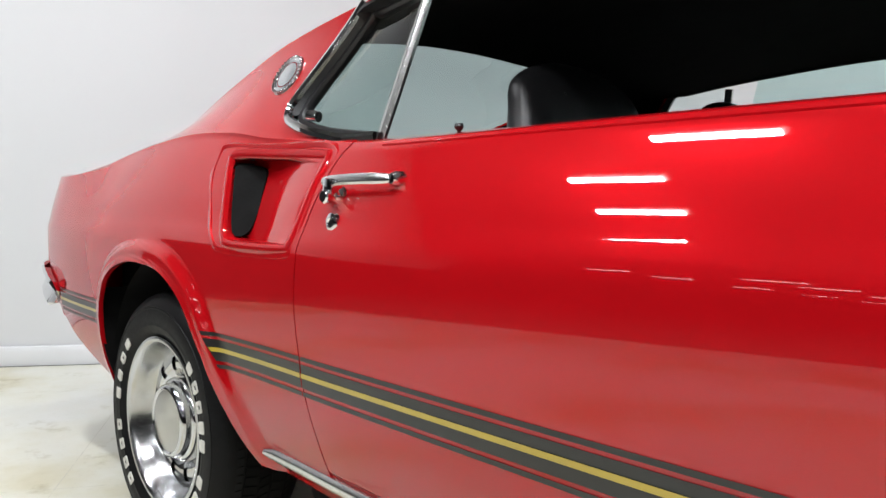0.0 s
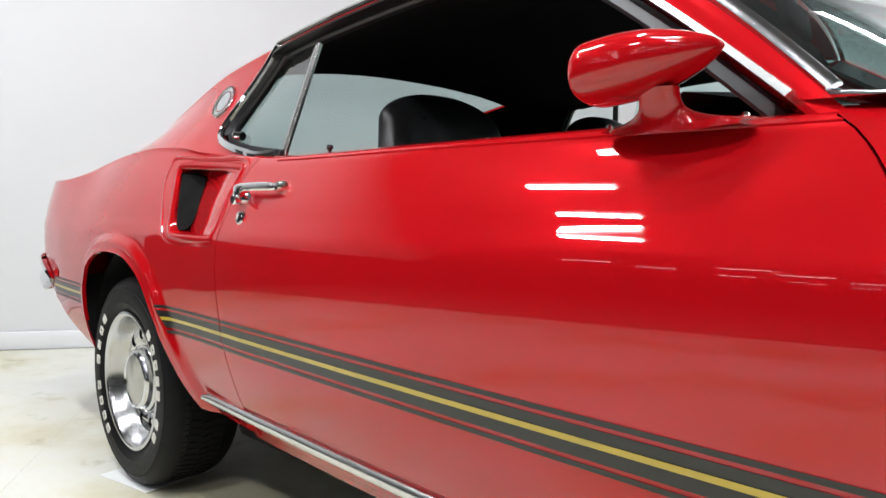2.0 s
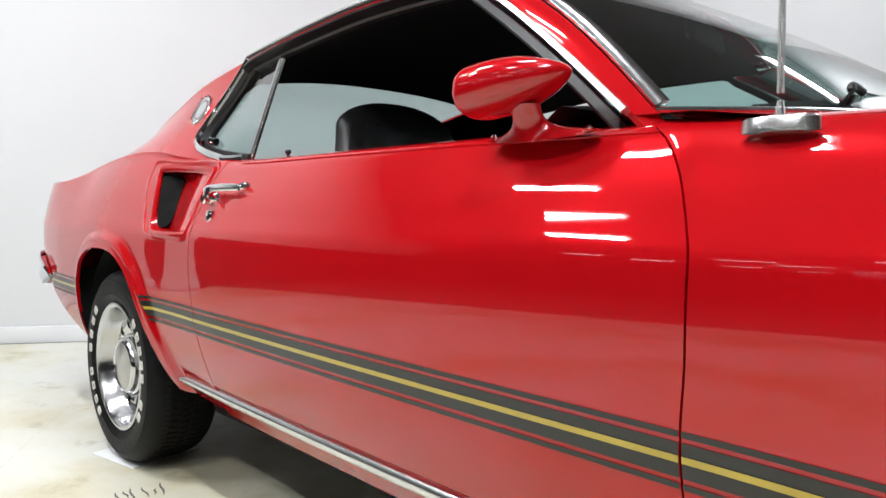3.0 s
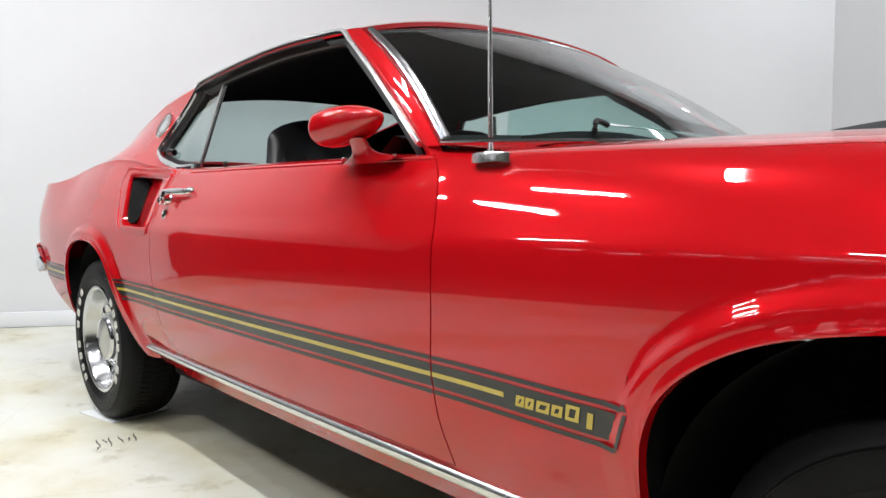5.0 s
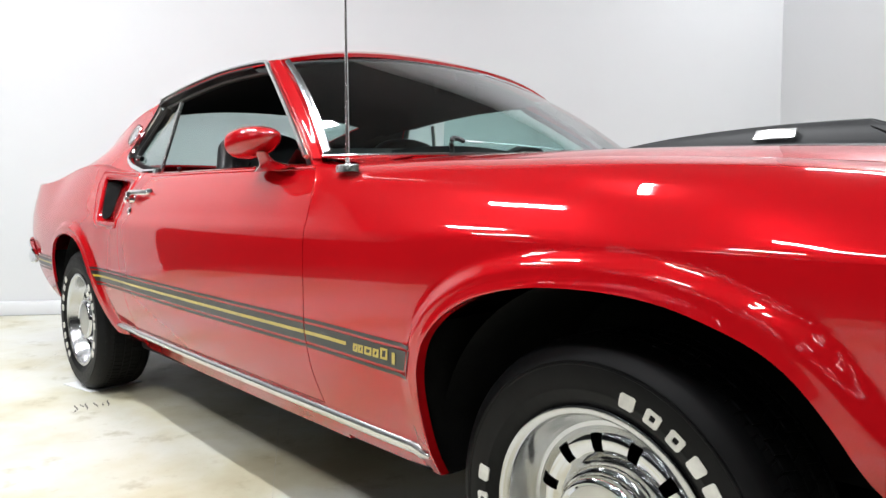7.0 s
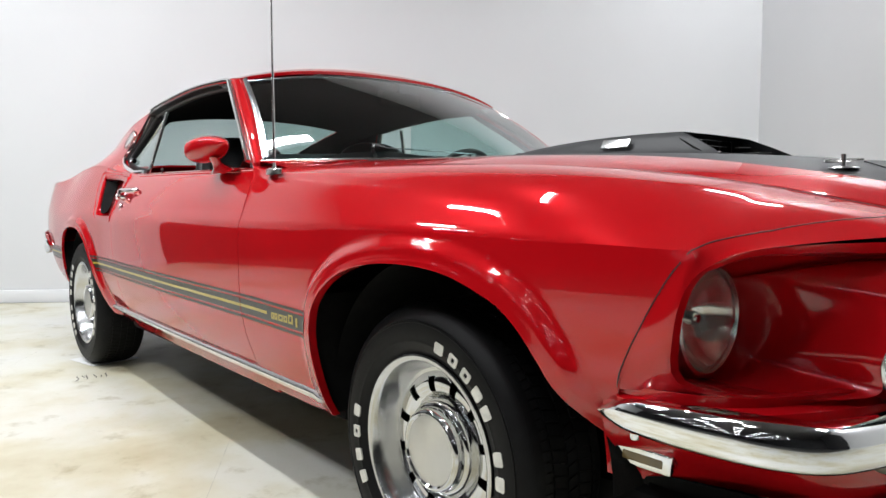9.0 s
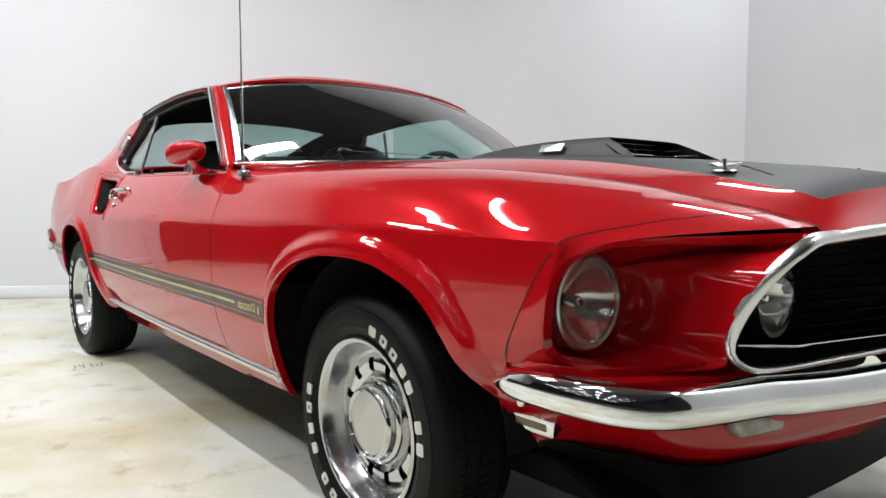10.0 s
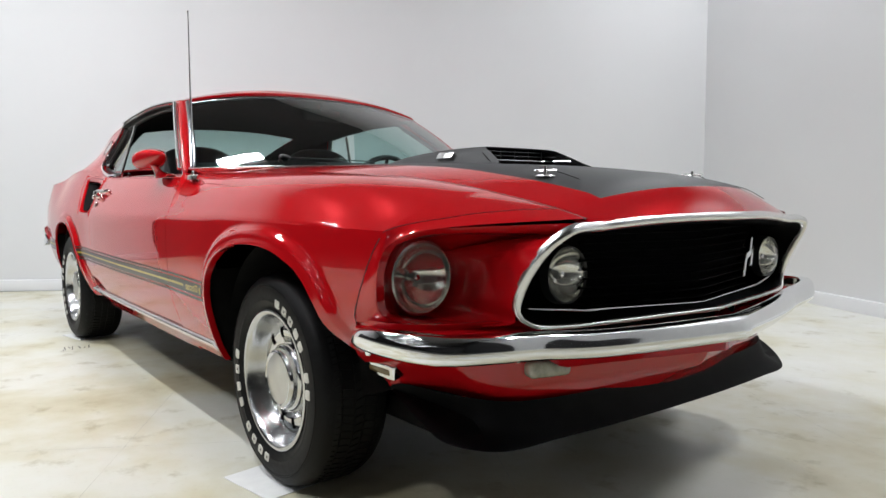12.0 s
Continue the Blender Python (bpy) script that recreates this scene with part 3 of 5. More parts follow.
def scoop(parent, mirror):
    """Raised lip, sloping trough and a black patch for the shaded mouth of the air scoop."""
    loop = spline([S(x, z, 0.001) for x, z in SCOOP], 6, closed=True)
    bm = bmesh.new()
    sec = [(-0.013, -0.008), (-0.010, 0.0002), (-0.005, 0.0018), (0.0, 0.0024), (0.005, 0.0018), (0.009, 0.0), (0.011, -0.008)]
    sweep(bm, loop, sec, up=(0, -1, 0), closed=True)
    part("scoop_lip", bm, RED, parent, mirror=mirror)
    flange = spline([S(x, z, 0.0) for x, z in SCOOP_FLANGE], 6, closed=True)
    bm = bmesh.new()
    sweep(bm, flange, [(-0.010, -0.006), (-0.006, 0.0008), (0.0, 0.0014), (0.006, 0.0008), (0.010, -0.006)], up=(0, -1, 0), closed=True)
    part("scoop_flange", bm, RED, parent, mirror=mirror)
    bm = bmesh.new()
    top = pch((0.244, 0.915), (0.262, 0.928), (0.42, 0.921), (0.592, 0.908))
    bot = pch((0.244, 0.905), (0.266, 0.868), (0.300, 0.800), (0.328, 0.758), (0.370, 0.745), (0.553, 0.744), (0.580, 0.755), (0.588, 0.80), (0.592, 0.900))
    rows = []
    for i in range(25):
        x = lerp(0.246, 0.591, i / 24)
        d = SCOOP_DEPTH(x)
        zt, zb = top(x), bot(x)
        r = [S(x, zt)]
        e = min(0.02, (zt - zb) * 0.3)
        for k in range(1, 5):
            a = k / 4 * math.pi / 2
            p = S(x, zt - e * math.sin(a) * 0.5)
            r.append(p + Vector((0, d * (1 - math.cos(a)), 0)))
        for k in range(1, 12):
            z = lerp(zt - e * 0.5, zb + e * 0.5, k / 12)
            r.append(Vector((x, -side_y(x, z) + d, z)))
        for k in range(4, -1, -1):
            a = k / 4 * math.pi / 2
            p = S(x, zb + e * math.sin(a) * 0.5)
            r.append(p + Vector((0, d * (1 - math.cos(a)), 0)))
        rows.append(r)
    grid(bm, rows)
    part("scoop_trough", bm, RED, parent, mirror=mirror)
    # Black patch over the trough paints in the darkness of the opening
    bm = bmesh.new()
    sec = spline([S(x, z, -d) for x, z, d in ((0.262, 0.908, 0.012), (0.300, 0.906, 0.034), (0.335, 0.893, 0.040), (0.352, 0.852, 0.040), (0.362, 0.810, 0.040), (0.366, 0.772, 0.034), (0.352, 0.760, 0.020), (0.332, 0.775, 0.012), (0.300, 0.832, 0.010), (0.268, 0.888, 0.010))], 5, closed=True)
    a = [bm.verts.new(p) for p in sec]
    b = [bm.verts.new(p + Vector((-0.004, 0.012, 0))) for p in sec]
    cap(bm, a), cap(bm, b)
    for i in range(len(a)):
        bm.faces.new((a[i], a[i - 1], b[i - 1], b[i]))
    part("scoop_mouth_shade", bm, UNDER, parent, "black patch standing in for the scoop's shaded mouth", mirror=mirror)


right_door, left_door = door(False), door(True)
right_fender, left_fender = fender(False), fender(True)
right_quarter, left_quarter = quarter(False), quarter(True)
scoop(right_quarter, False), scoop(left_quarter, True)

# rocker sills under the doors
for m in (False, True):
    bm = bmesh.new()
    rows = []
    for k in range(9):
        z = lerp(0.27, 0.358, k / 8)
        rows.append([S(lerp(0.62, 2.02, j / 30), z, -0.003) for j in range(31)])
    grid(bm, rows)
    hem(bm, 0.12)
    rocker = part("rocker_panel", bm, RED, car, mirror=m)
    bm = bmesh.new()
    sec = [(-0.003, -0.014), (0.004, -0.0135), (0.010, -0.008), (0.012, 0.0), (0.009, 0.008), (0.003, 0.0135), (-0.003, 0.014)]
    ends = pch((0.0, 0.5), (0.02, 1.0), (0.985, 1.0), (1.0, 0.35))
    sweep(bm, [S(lerp(0.425, 2.375, j / 60), 0.338) for j in range(61)], sec, up=(0, 0, 1), scale=ends)
    part("rocker_moulding", bm, ALLOY, rocker, "bright chrome sill moulding", mirror=m)

# roof, rear glass, tail
bm = bmesh.new()
xs = [lerp(-1.035, 1.48, (i / 80)) for i in range(81)]
NV = 28


def roof_point(x, v, drop=0.0):
    y = v * (RAIL_Y(x) - drop * 0.6)
    z = RAIL_Z(x) + (ROOF_Z(x) - RAIL_Z(x)) * (1 - abs(v) ** 2.4) - drop
    return Vector((x, y, z))


rows = [[roof_point(x - 0.048 * lerp(-1, 1, j / NV) ** 2 * smooth(1.1, 1.48, x), lerp(-1, 1, j / NV)) for j in range(NV + 1)] for x in xs]
rear_glass = lambda x, v: -0.58 < x < 0.335 and abs(v) < 0.80
grid(bm, rows, skip=lambda i, j: rear_glass((xs[i] + xs[i + 1]) / 2, lerp(-1, 1, (j + 0.5) / NV)))
hem(bm, 0.012, Vector((0, 0, -1)))
roof = part("roof", bm, RED, car, "red fastback roof")
bm = bmesh.new()
grid(bm, [[roof_point(lerp(-0.62, 0.36, i / 12), lerp(-0.83, 0.83, j / 12), 0.006) for j in range(13)] for i in range(13)])
part("rear_window", bm, GLASS, car, "green tinted rear window")
bm = bmesh.new()
HL = [[roof_point(lerp(0.34, 1.42, i / 20), lerp(-1, 1, j / 20), 0.034) for j in range(21)] for i in range(21)]
grid(bm, HL)
part("headliner", bm, HEADLINER, car, "black perforated headliner")
for m in (False, True):
    bm = bmesh.new()
    R = []
    for k in range(11):
        h = k / 10
        R.append([sail_point(lerp(-0.9, WIN_X(h) - 0.004, j / 20), h) + Vector((0, 0.022, -0.014)) for j in range(21)])
    grid(bm, R)
    grid(bm, [[roof_point(lerp(-0.75, 0.36, i / 14), lerp(-1.0, -0.76, j / 4), 0.02) for j in range(5)] for i in range(15)])
    part("sail_trim", bm, HEADLINER, car, mirror=m)
bm = bmesh.new()
rows = []
for k in range(9):
    z = lerp(0.47, 0.905, k / 8)
    xe = lerp(-0.83, -1.045, smooth(0.46, 0.66, z)) + 0.010 * smooth(0.75, 0.9, z)
    rows.append([Vector((xe - 0.02 * (1 - (j / 10 - 1) ** 2), lerp(-side_y(xe, min(z, 0.89)) + 0.004, side_y(xe, min(z, 0.89)) - 0.004, j / 20), z)) for j in range(21)])
grid(bm, rows)
hem(bm, 0.02, Vector((1, 0, 0)))
part("tail_panel", bm, RED, car)
# rear bumper with its wrapped end
bm = bmesh.new()
sec = [(0.018, -0.042), (-0.004, -0.04), (-0.012, -0.02), (-0.012, 0.012), (-0.002, 0.034), (0.016, 0.042), (0.022, 0.034), (0.006, 0.0), (0.022, -0.034)]
tips = pch((0.0, 0.55), (0.05, 1.0), (0.95, 1.0), (1.0, 0.55))
half = [(-0.81, -0.812, 0.532), (-0.87, -0.810, 0.554), (-0.93, -0.802, 0.578), (-1.00, -0.780, 0.594), (-1.07, -0.72, 0.600), (-1.11, -0.4, 0.600)]
path = spline(half + [(-1.12, 0, 0.600)] + [(x, -y, z) for x, y, z in reversed(half)], 6)
sweep(bm, path, [(-a, b) for a, b in sec], scale=tips)
part("rear_bumper", bm, CHROME, car, "chrome rear bumper")

# ---------------------------------------------------------------- hood
BLACK_Y = pch((2.02, 0.50), (2.4, 0.475), (2.8, 0.448), (3.2, 0.412), (3.47, 0.381), (3.6, 0.37))
CROWN = pch((2.02, 0.030), (2.5, 0.036), (3.04, 0.043), (3.22, 0.048), (3.384, 0.060), (3.48, 0.063), (3.54, 0.048), (3.59, 0.022))


def hood_nose(y):
    """How far the hood's front edge reaches at y: a blunt arrow."""
    return 3.602 + 0.103 * (1 - math.hypot(min(abs(y), 0.455), 0.03) / 0.456)


def hood_run(x, y):
    """The station along the hood's edge that belongs to a place on it."""
    return 2.02 + (x - 2.02) * 1.57 / (hood_nose(y) - 2.02)


def hood_z(x, y):
    r = hood_run(x, y)
    w = min(1.0, abs(y) / HOOD_Y(r))
    return HOOD_Z(r) + CROWN(r) * (1 - w ** lerp(4.0, 2.4, smooth(2.9, 3.45, r)))


bm = bmesh.new()
rows = []
NX, FRONT = 44, 3.512
for i in range(NX + 1):
    t = i / NX
    run = lerp(2.02, FRONT, t / 0.9) if t <= 0.9 else lerp(FRONT, 3.59, (t - 0.9) / 0.1)
    yb, ys = BLACK_Y(run), HOOD_Y(run) - GAP
    r = []
    for k in range(-18, 19):
        a = abs(k) / 18
        y = math.copysign(yb * a / 0.75 if a <= 0.75 else lerp(yb, ys, (a - 0.75) / 0.25), k)
        x = 2.02 + (run - 2.02) * (hood_nose(y) - 2.02) / 1.57
        r.append(Vector((x, y, hood_z(x, y) - (0.012 * ((t - 0.9) / 0.1) ** 2 if t > 0.9 else 0))))
    rows.append(r)
V = [[bm.verts.new(p) for p in r] for r in rows]
NC = len(rows[0])
for i in range(NX):
    for j in range(NC - 1):
        f = bm.faces.new((V[i][j], V[i][j + 1], V[i + 1][j + 1], V[i + 1][j]))
        a = abs((j + 0.5) - (NC - 1) / 2) / ((NC - 1) / 2)
        f.material_index = 1 if a < 0.75 and i < 0.9 * NX - 0.5 else 0
        f.smooth = True
hem(bm, 0.018, Vector((0, 0, -1)))
hood = part("hood", bm, [RED, BLACK_PAINT], car, "red hood with a satin black centre panel", angle=30)
for s in (-1, 1):
    bm = bmesh.new()
    tube(bm, [Vector((x, s * HOOD_Y(x), HOOD_Z(x) - 0.0012)) for x in np.linspace(2.05, 3.585, 60)], 0.0024, 6)
    part("hood_seam", bm, BLACK_TRIM, hood)

# hood scoop
bm = bmesh.new()
rows = []
TOPZ = pch((2.20, 0.0), (2.30, 0.016), (2.45, 0.033), (2.65, 0.046), (2.80, 0.052), (2.90, 0.054))
HALF = pch((2.20, 0.10), (2.4, 0.155), (2.7, 0.195), (2.9, 0.215))
for i in range(31):
    x = lerp(2.20, 2.90, i / 30)
    h, w = TOPZ(x), HALF(x)
    r = []
    for k in range(25):
        v = lerp(-1, 1, k / 24)
        a = abs(v)
        yy = w * v
        zz = h * (1 - smooth(0.70, 1.0, a))
        xx = x + (0.14 * smooth(0.68, 1.0, a) + 0.0) * smooth(2.6, 2.9, x)
        r.append(Vector((xx, yy, hood_z(xx, yy) + zz + 0.001)))
    rows.append(r)
grid(bm, rows)
hem(bm, 0.012, Vector((-1, 0, 0)))
hood_scoop = part("hood_scoop", bm, BLACK_PAINT, hood, "satin black hood scoop with a barred mouth", angle=50)
bm = bmesh.new()
rows = []
for k in range(13):
    v = lerp(-0.97, 0.97, k / 12)
    a = abs(v)
    x = 2.885 + 0.14 * smooth(0.68, 1.0, a) - 0.02
    y = 0.215 * v
    z = hood_z(x, y)
    rows.append([Vector((x, y, z)), Vector((x, y, z + 0.053 * (1 - smooth(0.70, 1.0, a))))])
grid(bm, rows)
part("scoop_backing", bm, UNDER, hood)
for dz in (0.014, 0.029, 0.043):
    bm = bmesh.new()
    w = 0.86 if dz < 0.02 else 0.78 if dz < 0.035 else 0.66
    tube(bm, [(2.888 + 0.14 * smooth(0.68, 1.0, abs(v)) - 0.004, 0.215 * v, hood_z(2.9, 0) + dz) for v in np.linspace(-w, w, 15)], 0.0018, 6)
    part("scoop_bar", bm, CHROME, hood)
for v in np.linspace(-0.6, 0.6, 5):
    bm = bmesh.new()
    tube(bm, [(2.883, 0.215 * v, hood_z(2.9, 0) + 0.002), (2.883, 0.215 * v, hood_z(2.9, 0) + 0.048)], 0.0016, 6, up=(0, 1, 0))
    part("scoop_bar", bm, BLACK_TRIM, hood)
for s in (-1, 1):
    bm = bmesh.new()
    box(bm, (-0.045, -0.004, -0.013), (0.045, 0.004, 0.013), 0.002)
    plate = part("scoop_plate", bm, ALLOY, hood, "bright plate on the scoop's flank")
    plate.matrix_basis = pose(2.73, s * 0.178, hood_z(2.73, 0.178) + 0.026, 0, 0, 0) @ pose(0, 0, 0, s * 32, 0, s * 3)


# ---------------------------------------------------------------- windscreen and pillars
WS_TOP = lambda v: Vector((1.448 + 0.062 * (1 - v * v), 0.614 * v, 1.246 + 0.057 * (1 - abs(v) ** 2.2)))
WS_BOT = lambda v: Vector((1.850 + 0.260 * (1 - abs(v) ** 2.2), 0.736 * v, 0.945 + 0.012 * (1 - v * v)))


def ws(u, v):
    a, b = WS_BOT(v), WS_TOP(v)
    p = a.lerp(b, u)
    return p + Vector((0.012, 0, 0.014)) * math.sin(math.pi * u)


bm = bmesh.new()
grid(bm, [[ws(i / 14, lerp(-1, 1, j / 24)) for j in range(25)] for i in range(15)])
windscreen = part("windshield", bm, GLASS, car, "green tinted curved windshield")
flat = [(-0.014, -0.004), (0.014, -0.004), (0.013, 0.003), (0.006, 0.006), (-0.006, 0.006), (-0.013, 0.003)]
N = Vector((0.52, 0, 0.85))
for run, up in (([ws(0, lerp(-1.02, 1.02, j / 24)) + Vector((0.014, 0, 0.001)) for j in range(25)], N), ([ws(1, lerp(-1, 1, j / 24)) for j in range(25)], N),
                ([ws(i / 14, -1) + Vector((0.008, -0.003, 0.009)) for i in range(15)], Vector((0.42, -0.62, 0.6))), ([ws(i / 14, 1) + Vector((-0.010, -0.004, -0.008)) for i in range(15)], Vector((0.42, 0.62, 0.6)))):
    bm = bmesh.new()
    sweep(bm, run, flat, up=up, scale=pch((0.0, 0.80), (0.35, 0.80), (1.0, 0.62)) if len(run) == 15 else lambda u: 0.55)
    part("windshield_trim", bm, TRIM, windscreen, "polished windshield surround strip")
for m in (False, True):
    tuck = 0.045 if m else 0.0
    bm = bmesh.new()
    rows = []
    for i in range(21):
        u = lerp(-0.08, 1.0, i / 20)
        a = ws(u, -1)
        out = Vector((1.828 - tuck, -0.770, 0.934)).lerp(Vector((1.385 - tuck, -0.640, 1.255 - tuck * 0.3)), u) + Vector((0.010, -0.003, 0.012)) * math.sin(math.pi * u)
        mid = (a + out) / 2 + Vector((0.007, -0.008, 0.006)) * (0 if m else 1)
        rows.append([a + Vector((-0.02, 0.01, -0.02)), a + Vector((-0.002, -0.004, 0.001)), a.lerp(mid, 0.6) + Vector((0.005, -0.006, 0.004)), mid, out.lerp(mid, 0.4) + Vector((0, -0.004, 0)), out, out + Vector((-0.01, 0.03, -0.01))])
    grid(bm, rows)
    part("windshield_pillar", bm, RED, car, mirror=m)
    # inner pillar trim
    bm = bmesh.new()
    rows = []
    for i in range(9):
        u = i / 8
        a = ws(u, -1) + Vector((-0.002, 0.010, -0.003))
        b = Vector((1.822, -0.755, 0.932)).lerp(Vector((1.378, -0.628, 1.250)), u)
        rows.append([a, a + Vector((-0.022, 0.014, -0.020)), (a + b) / 2 + Vector((-0.022, 0.020, -0.012)), b])
    grid(bm, rows)
    part("pillar_trim", bm, VINYL, car, mirror=m)
    # bright gutter from the pillar's foot over the window and down the sail panel
    pil = [Vector((1.824 - tuck, -0.772, 0.938)).lerp(Vector((1.385 - tuck, -0.642, 1.252 - tuck * 0.3)), u / 12) + Vector((0.006, -0.004, 0.008)) * math.sin(math.pi * u / 12) for u in range(13)]
    rail = [Vector((x, -RAIL_Y(x) - 0.010, RAIL_Z(x) - 0.010)) for x in (1.30, 1.2, 1.1, 1.0, 0.9, 0.8, 0.7, 0.62, 0.55)]
    edge = [sail_point(WIN_X(h), h) + Vector((0.006, -0.006, 0)) for h in (1.0, 0.9, 0.8, 0.7, 0.6, 0.5, 0.4, 0.3, 0.25, 0.2, 0.15, 0.1, 0.06, 0.03, 0.0)]
    bm = bmesh.new()
    sweep(bm, [p + Vector((0.004, -0.009 - 0.005 * smooth(30, 40, i), 0.004 - 0.001 * smooth(30, 40, i))) for i, p in enumerate(resample(spline(pil + rail, 2), 70))], [(-0.004, -0.008), (0.005, -0.007), (0.007, 0.0), (0.005, 0.007), (-0.004, 0.008)], up=(0, -1, 0.3), scale=pch((0.0, 1.0), (0.42, 0.9), (0.5, 0.7), (1.0, 0.7)))
    part("drip_moulding", bm, ALLOY, car, "chrome drip moulding over the side window", mirror=m)
    bm = bmesh.new()
    sweep(bm, resample(spline(edge + [Vector((0.68, -0.738, 0.944))], 2), 60), [(-0.009, -0.004), (-0.008, 0.004), (0.0, 0.007), (0.008, 0.004), (0.009, -0.004)], up=(0, -1, 0.2))
    part("quarter_window_trim", bm, CHROME, car, "chrome quarter window surround", mirror=m)
    # black weather strip inside the gutter
    bm = bmesh.new()
    inner = [p + Vector((-0.012 if i < 13 else 0, 0.016, -0.018)) for i, p in enumerate(pil + rail)] + [sail_point(WIN_X(h), h) + Vector((0.028, 0.016, -0.004)) for h in (0.95, 0.8, 0.6, 0.4, 0.25)] + [Vector((0.43, -0.715, 0.985)), Vector((0.52, -0.715, 0.962)), Vector((0.66, -0.71, 0.945))]
    sweep(bm, resample(spline(inner, 2), 80), [(-0.010, -0.012), (0.010, -0.012), (0.011, 0.0), (0.007, 0.006), (-0.007, 0.006), (-0.011, 0.0)], up=(0, -1, 0.3))
    part("weather_strip", bm, BLACK_TRIM, car, mirror=m)
    # black seal between gutter and glass
    outer = rail + [sail_point(WIN_X(h), h) for h in (0.95, 0.8, 0.6, 0.4, 0.25)]
    bm = bmesh.new()
    rows = list(zip(*[resample(spline(run, 2), 60) for run in ([p + Vector((0, -0.011, -0.005)) for p in outer], [p + Vector((0.002, -0.012, -0.011)) for p in outer], [p + Vector((0, -0.004, -0.002)) for p in inner[13:13 + len(outer)]], [p + Vector((0, 0.006, 0.0)) for p in inner[13:13 + len(outer)]])]))
    grid(bm, [list(r) for r in rows])
    part("window_seal", bm, BLACK_TRIM, car, "black rubber window seal", mirror=m)
    # quarter glass with its bright leading edge
    lo, hi = Vector((0.652, -0.705, 0.935)), Vector((0.700, -0.634, 1.205))
    bm = bmesh.new()
    back = [sail_point(WIN_X(h), h) + Vector((0.02, 0.024, 0)) for h in (0.03, 0.1, 0.2, 0.3, 0.5, 0.7, 0.85, 1.0)]
    rows = [[b.lerp(lo.lerp(hi, (b.z - back[0].z) / (back[-1].z - back[0].z)), k / 8) for k in range(9)] for b in back]
    grid(bm, rows)
    glass = part("quarter_window", bm, SIDE_GLASS, car, "fixed faintly tinted quarter window", mirror=m)
    bm = bmesh.new()
    sweep(bm, line(lo, hi, 8), [(-0.011, -0.004), (0.011, -0.004), (0.012, 0.003), (0.005, 0.006), (-0.005, 0.006), (-0.012, 0.003)], up=(0, -1, 0.2))
    part("window_bar", bm, ALLOY, glass, "bright vertical window bar", mirror=m)
    bm = bmesh.new()
    tube(bm, [sail_point(0.42, 0.22) + Vector((0.02, 0.01, -0.002)), sail_point(0.42, 0.22) + Vector((0.045, 0.015, -0.006))], 0.011, 12)
    part("window_stop", bm, CHROME, glass, mirror=m)
    # lock knob and inner door trim
    bm = bmesh.new()
    lathe(bm, [(0.0, 0.030), (0.006, 0.029), (0.008, 0.024), (0.006, 0.020), (0.003, 0.017), (0.003, 0.0)], 12, centre=(0.862, -0.716, 0.924), axis="z")
    part("lock_knob", bm, BLACK_TRIM, car, mirror=m)
    bm = bmesh.new()
    box(bm, (0.70, -0.735, 0.36), (1.90, -0.690, 0.925), 0.012)
    part("door_lining", bm, VINYL, car, mirror=m)
    bm = bmesh.new()
    box(bm, (-0.35, -0.70, 0.36), (0.69, -0.66, 0.93), 0.01)
    part("side_lining", bm, VINYL, car, mirror=m)
# the far door keeps its glass up
bm = bmesh.new()
lo = [Vector((lerp(0.69, 1.80, j / 12), 0.705, 0.93)) for j in range(13)]
hi = [Vector((lerp(0.79, 1.395, j / 12), 0.632, 1.232 + 0.045 * (j / 12))) for j in range(13)]
grid(bm, [[a.lerp(b, k / 6) for a, b in zip(lo, hi)] for k in range(7)])
part("door_window", bm, GLASS, car, "raised tinted door window")

# cowl between hood and windscreen
bm = bmesh.new()
rows = []
for j in range(31):
    v = lerp(-1.06, 1.06, j / 30)
    b = WS_BOT(max(-1, min(1, v)))
    if abs(v) > 1:
        b = b + Vector((-0.03 * (abs(v) - 1) / 0.06, 0.036 * math.copysign((abs(v) - 1) / 0.06, v), -0.004))
    y = b.y
    end = 2.04 - 0.02 * abs(v)
    rows.append([b + Vector((-0.03, 0, -0.006)), b + Vector((0.012, 0, -0.003)), Vector((lerp(b.x, max(end, b.x + 0.03), 0.5), y, 0.936 + 0.016 * max(0, 1 - v * v))), Vector((end, y * 0.985, 0.922 + 0.02 * max(0, 1 - v * v))), Vector((end + 0.07, y * 0.95, 0.90))])
grid(bm, rows)
part("cowl", bm, RED, car)
# filler between the fender's inner edge and the windshield's foot
for s in (-1, 1):
    bm = bmesh.new()
    rows = []
    for j in range(13):
        b = WS_BOT(lerp(1.03, 0.74, j / 12)) + Vector((0.012, 0, 0.0))
        x = min(b.x + lerp(0.05, 0.04, j / 12), 2.018)
        e = Vector((x, lerp(0.715, HOOD_Y(2.02) + 0.012, smooth(1.9, 2.02, x)), HOOD_Z(2.02)))
        rows.append([Vector((p.x, s * p.y, p.z)) for p in (b, b.lerp(e, 0.33) + Vector((0, 0, 0.001)), b.lerp(e, 0.67) + Vector((0, 0, 0.002)), e)])
    grid(bm, rows)
    part("cowl_filler", bm, RED, car)
bm = bmesh.new()
rows = []
for j in range(25):
    v = lerp(-1, 1, j / 24)
    b = WS_BOT(v * 0.985)
    rows.append([b + Vector((-0.006, 0, 0.003)), b + Vector((0.006, 0, 0.002)), b + Vector((0.010, 0, -0.008))])
grid(bm, rows)
part("windshield_seal", bm, BLACK_TRIM, windscreen)
